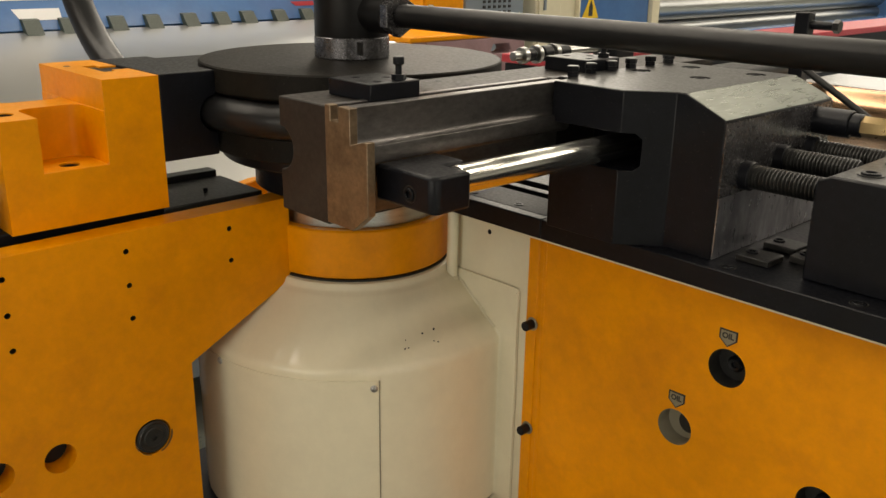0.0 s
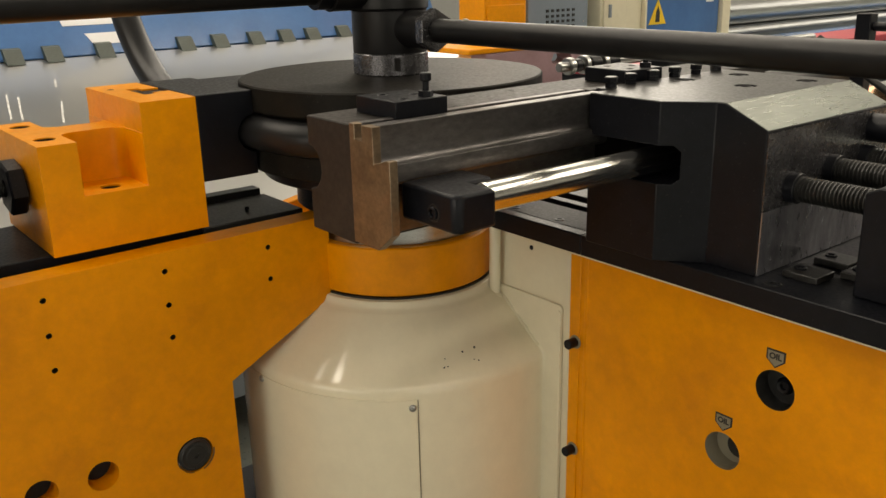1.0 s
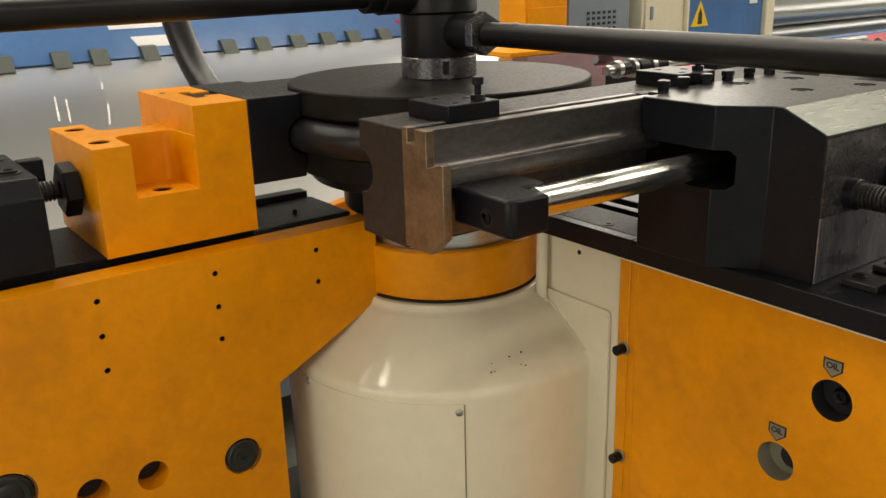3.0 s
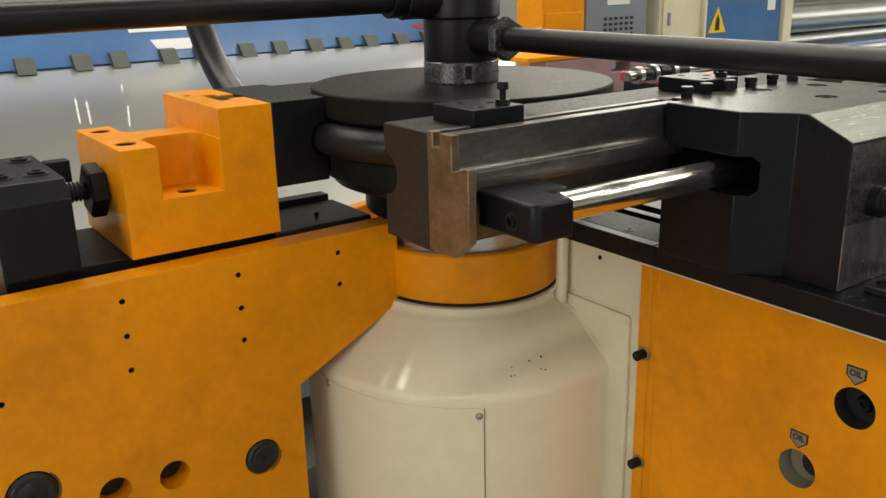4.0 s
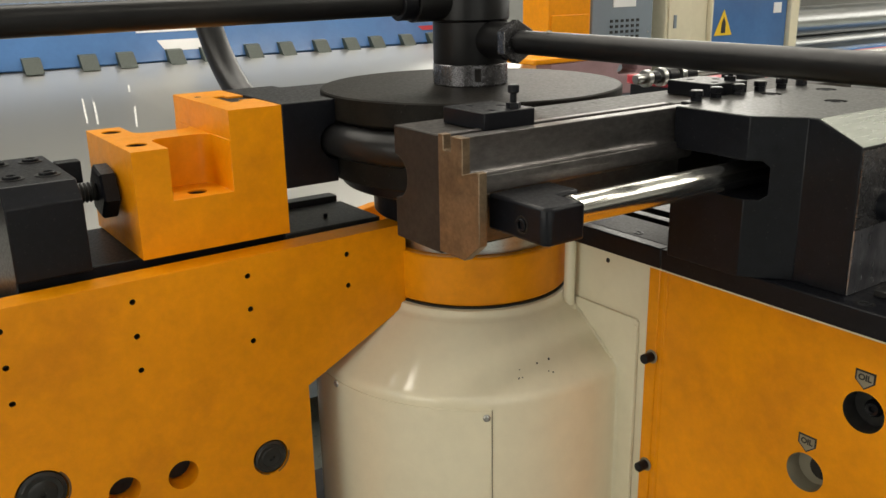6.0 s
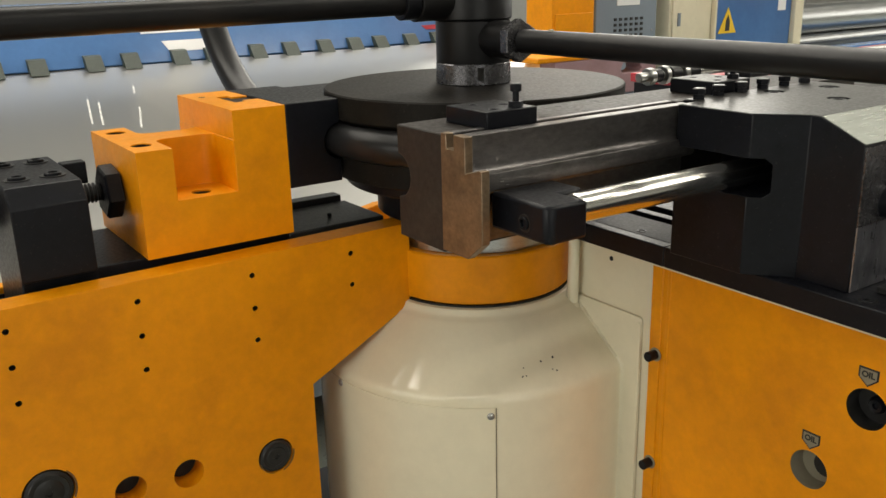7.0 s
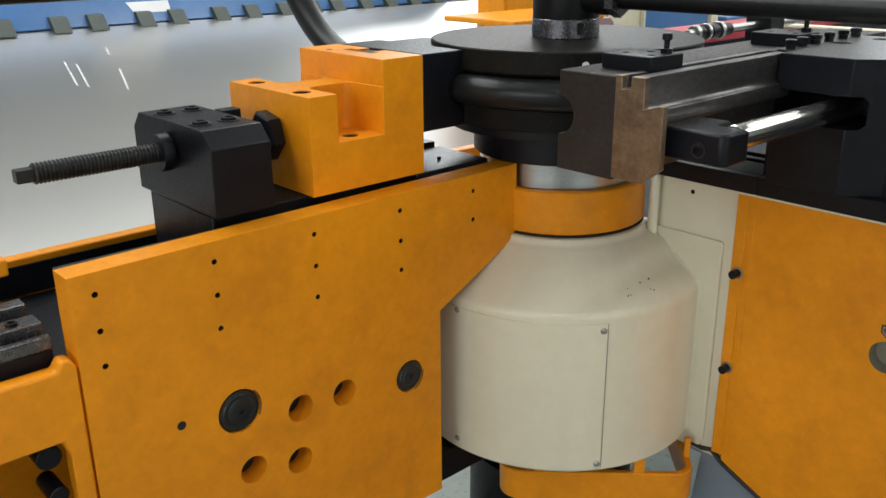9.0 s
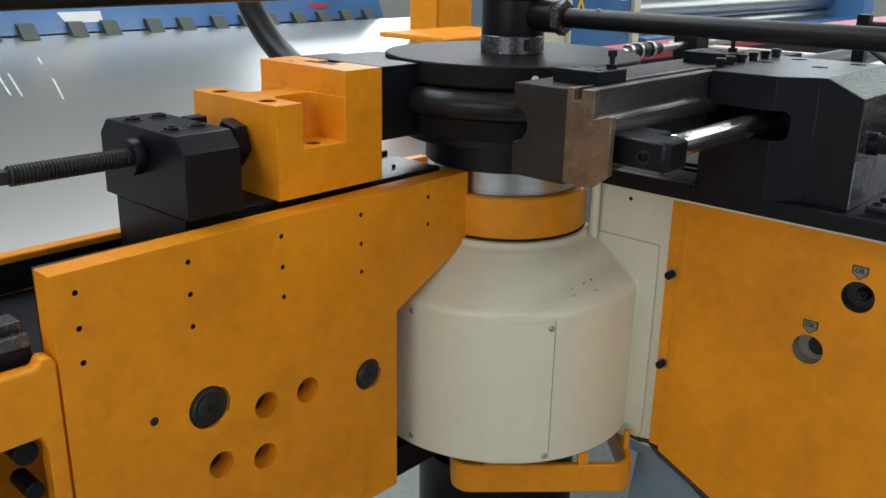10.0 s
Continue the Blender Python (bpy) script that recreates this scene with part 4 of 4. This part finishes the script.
FEET = [-0.266, -0.021, 0.152, 0.391, 0.563, 0.803, 0.992, 1.20, 1.386, 1.553, 1.76, 1.95, 2.14, 2.33] + [-0.45 - 0.205 * k for k in range(10)]
for y in FEET:
    put(foot, "hold_down_foot", Matrix.Translation((0, y, 0)), shear)
part("notice_plate", on_beam(0.365, 0.585, 0.052, 0.108), WHITE, shear, "white notice plate on the blue beam")
part("notice_plate", on_beam(0.245, 0.585, 0.150, 0.32), WHITE, shear, "white notice plate on the blue beam")
part("warning_plate", on_beam(1.91, 2.07, 0.078, 0.104), RED, shear, "red and white warning plate")
shear.rotation_euler[2] = SKEW
sheet = part("steel_sheet", prism([(-2.988, -3.0), (-2.988, 2.92), (-2.60, 2.49), (-1.00, 0.98), (-1.00, -3.0)], 0.0, 0.003, "z"), SHEET)
for v in sheet.data.vertices:
    v.co.z += 1.112 + (-3.02 - v.co.x) * 0.245
for x0, y0, x1, y1 in ((-2.599, -0.118, -2.333, -0.172), (-2.555, -0.084, -2.310, -0.137), (-2.720, 0.114, -2.629, 0.090), (-2.462, 0.058, -2.240, -0.006), (-2.034, 0.901, -1.864, 0.793)):
    dx, dy = 0.004 * (y1 - y0) / math.hypot(x1 - x0, y1 - y0), 0.004 * (x1 - x0) / math.hypot(x1 - x0, y1 - y0)
    streak = part("scuff", prism([(x0 - dx, y0 + dy), (x1 - dx, y1 + dy), (x1 + dx, y1 - dy), (x0 + dx, y0 - dy)], 0.0032, 0.0038), SCUFF, sheet, "pale scuff on the sheet")
    for v in streak.data.vertices:
        v.co.z += 1.112 + (-3.02 - v.co.x) * 0.245
tagged(sheet, "large bare steel sheet lying on the shear table", "steel sheet")

# -- cabinets and machines to the north west --
cab = thing("orange_cabinet", "orange painted machine cabinet with grooves", "cabinet", (-2.5, 2.49, 0.0))
part("body", box(-2.62, -2.40, 2.33, 2.65, 0.0, 2.0), ORANGE, cab, bevel=0.006)
part("door", box(-2.3995, -2.39, 2.35, 2.63, 0.5, 1.262), ORANGE, cab, bevel=0.003)
cons = thing("control_console", "grey control console with a keypad and a small screen", "console", (-2.6, 3.05, 0.0))
part("body", box(-2.85, -2.5, 2.76, 3.28, 0.0, 1.9), GREYP, cons, bevel=0.008)
part("screen", box(-2.4995, -2.494, 2.93, 3.12, 1.285, 1.45), WHITE, cons, "small pale screen")
key = finish(box(-0.003, 0.003, -0.010, 0.010, -0.008, 0.008), "key", INK)
for i in range(6):
    for j in range(5):
        put(key, "key", Matrix.Translation((-2.4975, 2.92 + 0.045 * i, 1.205 - 0.032 * j)), cons)
for y in (2.80, 3.24):
    put(DOME, "screw", Matrix.Translation((-2.4995, y, 1.13)) @ pose(0, 0, 0, 0, 90, 0), cons)
cream = thing("cream_cabinet", "cream painted electrical cabinet with a slot handle", "cabinet", (-2.8, 3.6, 0.0))
part("body", box(-3.2, -2.5, 3.40, 3.80, 0.05, 2.0), CREAM, cream, bevel=0.008)
part("door", box(-2.4995, -2.485, 3.415, 3.63, 0.1, 1.95), CREAM, cream, bevel=0.004)
part("handle", box(-2.4845, -2.475, 3.455, 3.475, 1.14, 1.22), GREYP, cream)
blue = thing("blue_cabinet", "blue machine cabinet with a yellow warning sticker", "cabinet", (-2.9, 4.2, 0.0))
part("body", box(-3.4, -2.5, 3.82, 4.66, 0.05, 2.0), BLUE, blue, bevel=0.008)
part("edge_post", box(-3.4, -2.47, 4.665, 4.76, 0.0, 2.1), CREAM, blue, "cream corner post", bevel=0.006)
part("edge_post", box(-3.4, -2.47, 3.803, 3.8185, 0.0, 2.1), CREAM, blue)
part("warning_triangle", prism([(3.875, 1.070), (4.055, 1.070), (3.965, 1.235)], -2.4995, -2.4955, "x"), YELLOW, blue, "yellow warning triangle")
part("warning_mark", prism([(3.94, 1.085), (3.985, 1.085), (3.985, 1.15), (3.965, 1.19), (3.945, 1.15)], -2.4953, -2.494, "x"), INK, blue)
part("paper", box(-2.4995, -2.496, 4.50, 4.585, 1.195, 1.265), WHITE, blue, "white paper note")

roll = thing("plate_roll", "plate rolling machine with polished steel rolls and blue frame", "machine", (-2.6, 6.5, 0.0))
for z, r in ((1.42, 0.11), (1.10, 0.11), (0.93, 0.06)):
    part("roll", rod(r, 4.85, 9.4, (-2.75, 0, z), TY, 48), STEEL, roll, "long polished steel roll")
part("frame_beam", box(-2.60, -2.45, 4.85, 9.4, 0.72, 0.90), BLUE, roll, bevel=0.01)
part("end_frame", box(-3.0, -2.3, 9.4, 9.7, 0.0, 1.7), BLUE, roll, bevel=0.01)
part("trough", box(-3.1, -2.62, 4.85, 9.4, 0.2, 0.86), GREYP, roll)

trolley = thing("slotted_carriage", "dusty primer coloured slotted machine carriage with an orange top", "machine part", (-1.3, 2.0, 0.0))
part("side", prism([(1.55, 0.95), (2.16, 0.95), (2.18, 0.97), (2.18, 1.09), (2.15, 1.115), (1.55, 1.115)], -1.60, -1.50, "x", [[(1.95, 1.055), (1.965, 1.04), (2.07, 1.04), (2.085, 1.055), (2.07, 1.085), (1.965, 1.085)]]), PINK, trolley, bevel=0.004)
part("top", box(-1.95, -1.495, 1.45, 2.10, 1.116, 1.14), ORANGE, trolley, bevel=0.006)
part("leg", box(-1.9, -1.55, 1.5, 2.12, 0.0, 0.949), GREYP, trolley)
line = thing("mandrel_bed", "long red and black machine bed running back from the bender", "machine", (-0.2, 3.0, 0.0))
part("rail", box(-0.78, -0.52, 1.25, 7.0, 1.12, 1.15), RED, line, "red painted rail cover", bevel=0.004)
part("side", box(-0.76, -0.53, 1.25, 7.0, 0.85, 1.119), BLACK, line)
part("side", box(-0.40, -0.10, 0.70, 1.60, 0.90, 1.13), BLACK, line, bevel=0.003)
part("base", box(-0.76, 0.9, 0.68, 7.0, 0.0, 0.849), GREYP, line)
part("table", box(-0.09, 0.95, 0.66, 7.0, 1.0, 1.06), STEEL, line, "bright steel table")
part("table_side", box(-0.07, 0.93, 0.68, 7.0, 0.85, 0.999), GREYP, line)
part("stop_bar", rod(0.010, -0.55, 0.20, (0, 1.75, 1.17), TX), CREAM, line)
part("spindle", rod(0.010, 0.36, 1.35, (0.085, 0, 1.273), TY), STEEL, line)
for k, (y0, y1, r) in enumerate(((0.385, 0.400, 0.018), (0.405, 0.425, 0.014), (0.430, 0.442, 0.020), (0.450, 0.480, 0.017), (0.486, 0.500, 0.021), (0.505, 0.540, 0.015))):
    part("spindle_ring", rod(r, y0, y1, (0.085, 0, 1.273), TY), (STEEL, BLACK, STEEL, BLACK, STEEL, BLACK)[k], line)
part("spindle_post", box(0.05, 0.12, 0.68, 0.75, 1.0605, 1.30), BLACK, line, bevel=0.003)
ctube = part("copper_tube", rod(0.055, 0.16, 2.3, (0, 1.25, 1.116), TX, 40), COPPER)
tagged(ctube, "shiny copper toned tube lying on the steel table", "tube")
cable = part("black_cable", pipe([(0.56, 0.52, 1.345), (0.672, 0.50, 1.282), (0.77, 0.50, 1.226), (0.86, 0.50, 1.165), (0.93, 0.50, 1.08), (0.95, 0.50, 1.072)], 0.006, 12), HOSE, smooth=1.2)
tagged(cable, "thin black cable hanging behind the carriage", "cable")
stopb = thing("stop_screw", "black stop post with a long set screw", "machine part", (0.50, 0.80, 1.06))
part("post", box(0.487, 0.517, 0.785, 0.815, 1.0605, 1.372), BLACK, stopb, bevel=0.002)
part("set_screw", rod(0.009, 0.518, 0.565, (0, 0.80, 1.347), TX), BLACK, stopb)
part("screw_head", rod(0.014, 0.565, 0.578, (0, 0.80, 1.347), TX, 6), BLACKTOP, stopb)
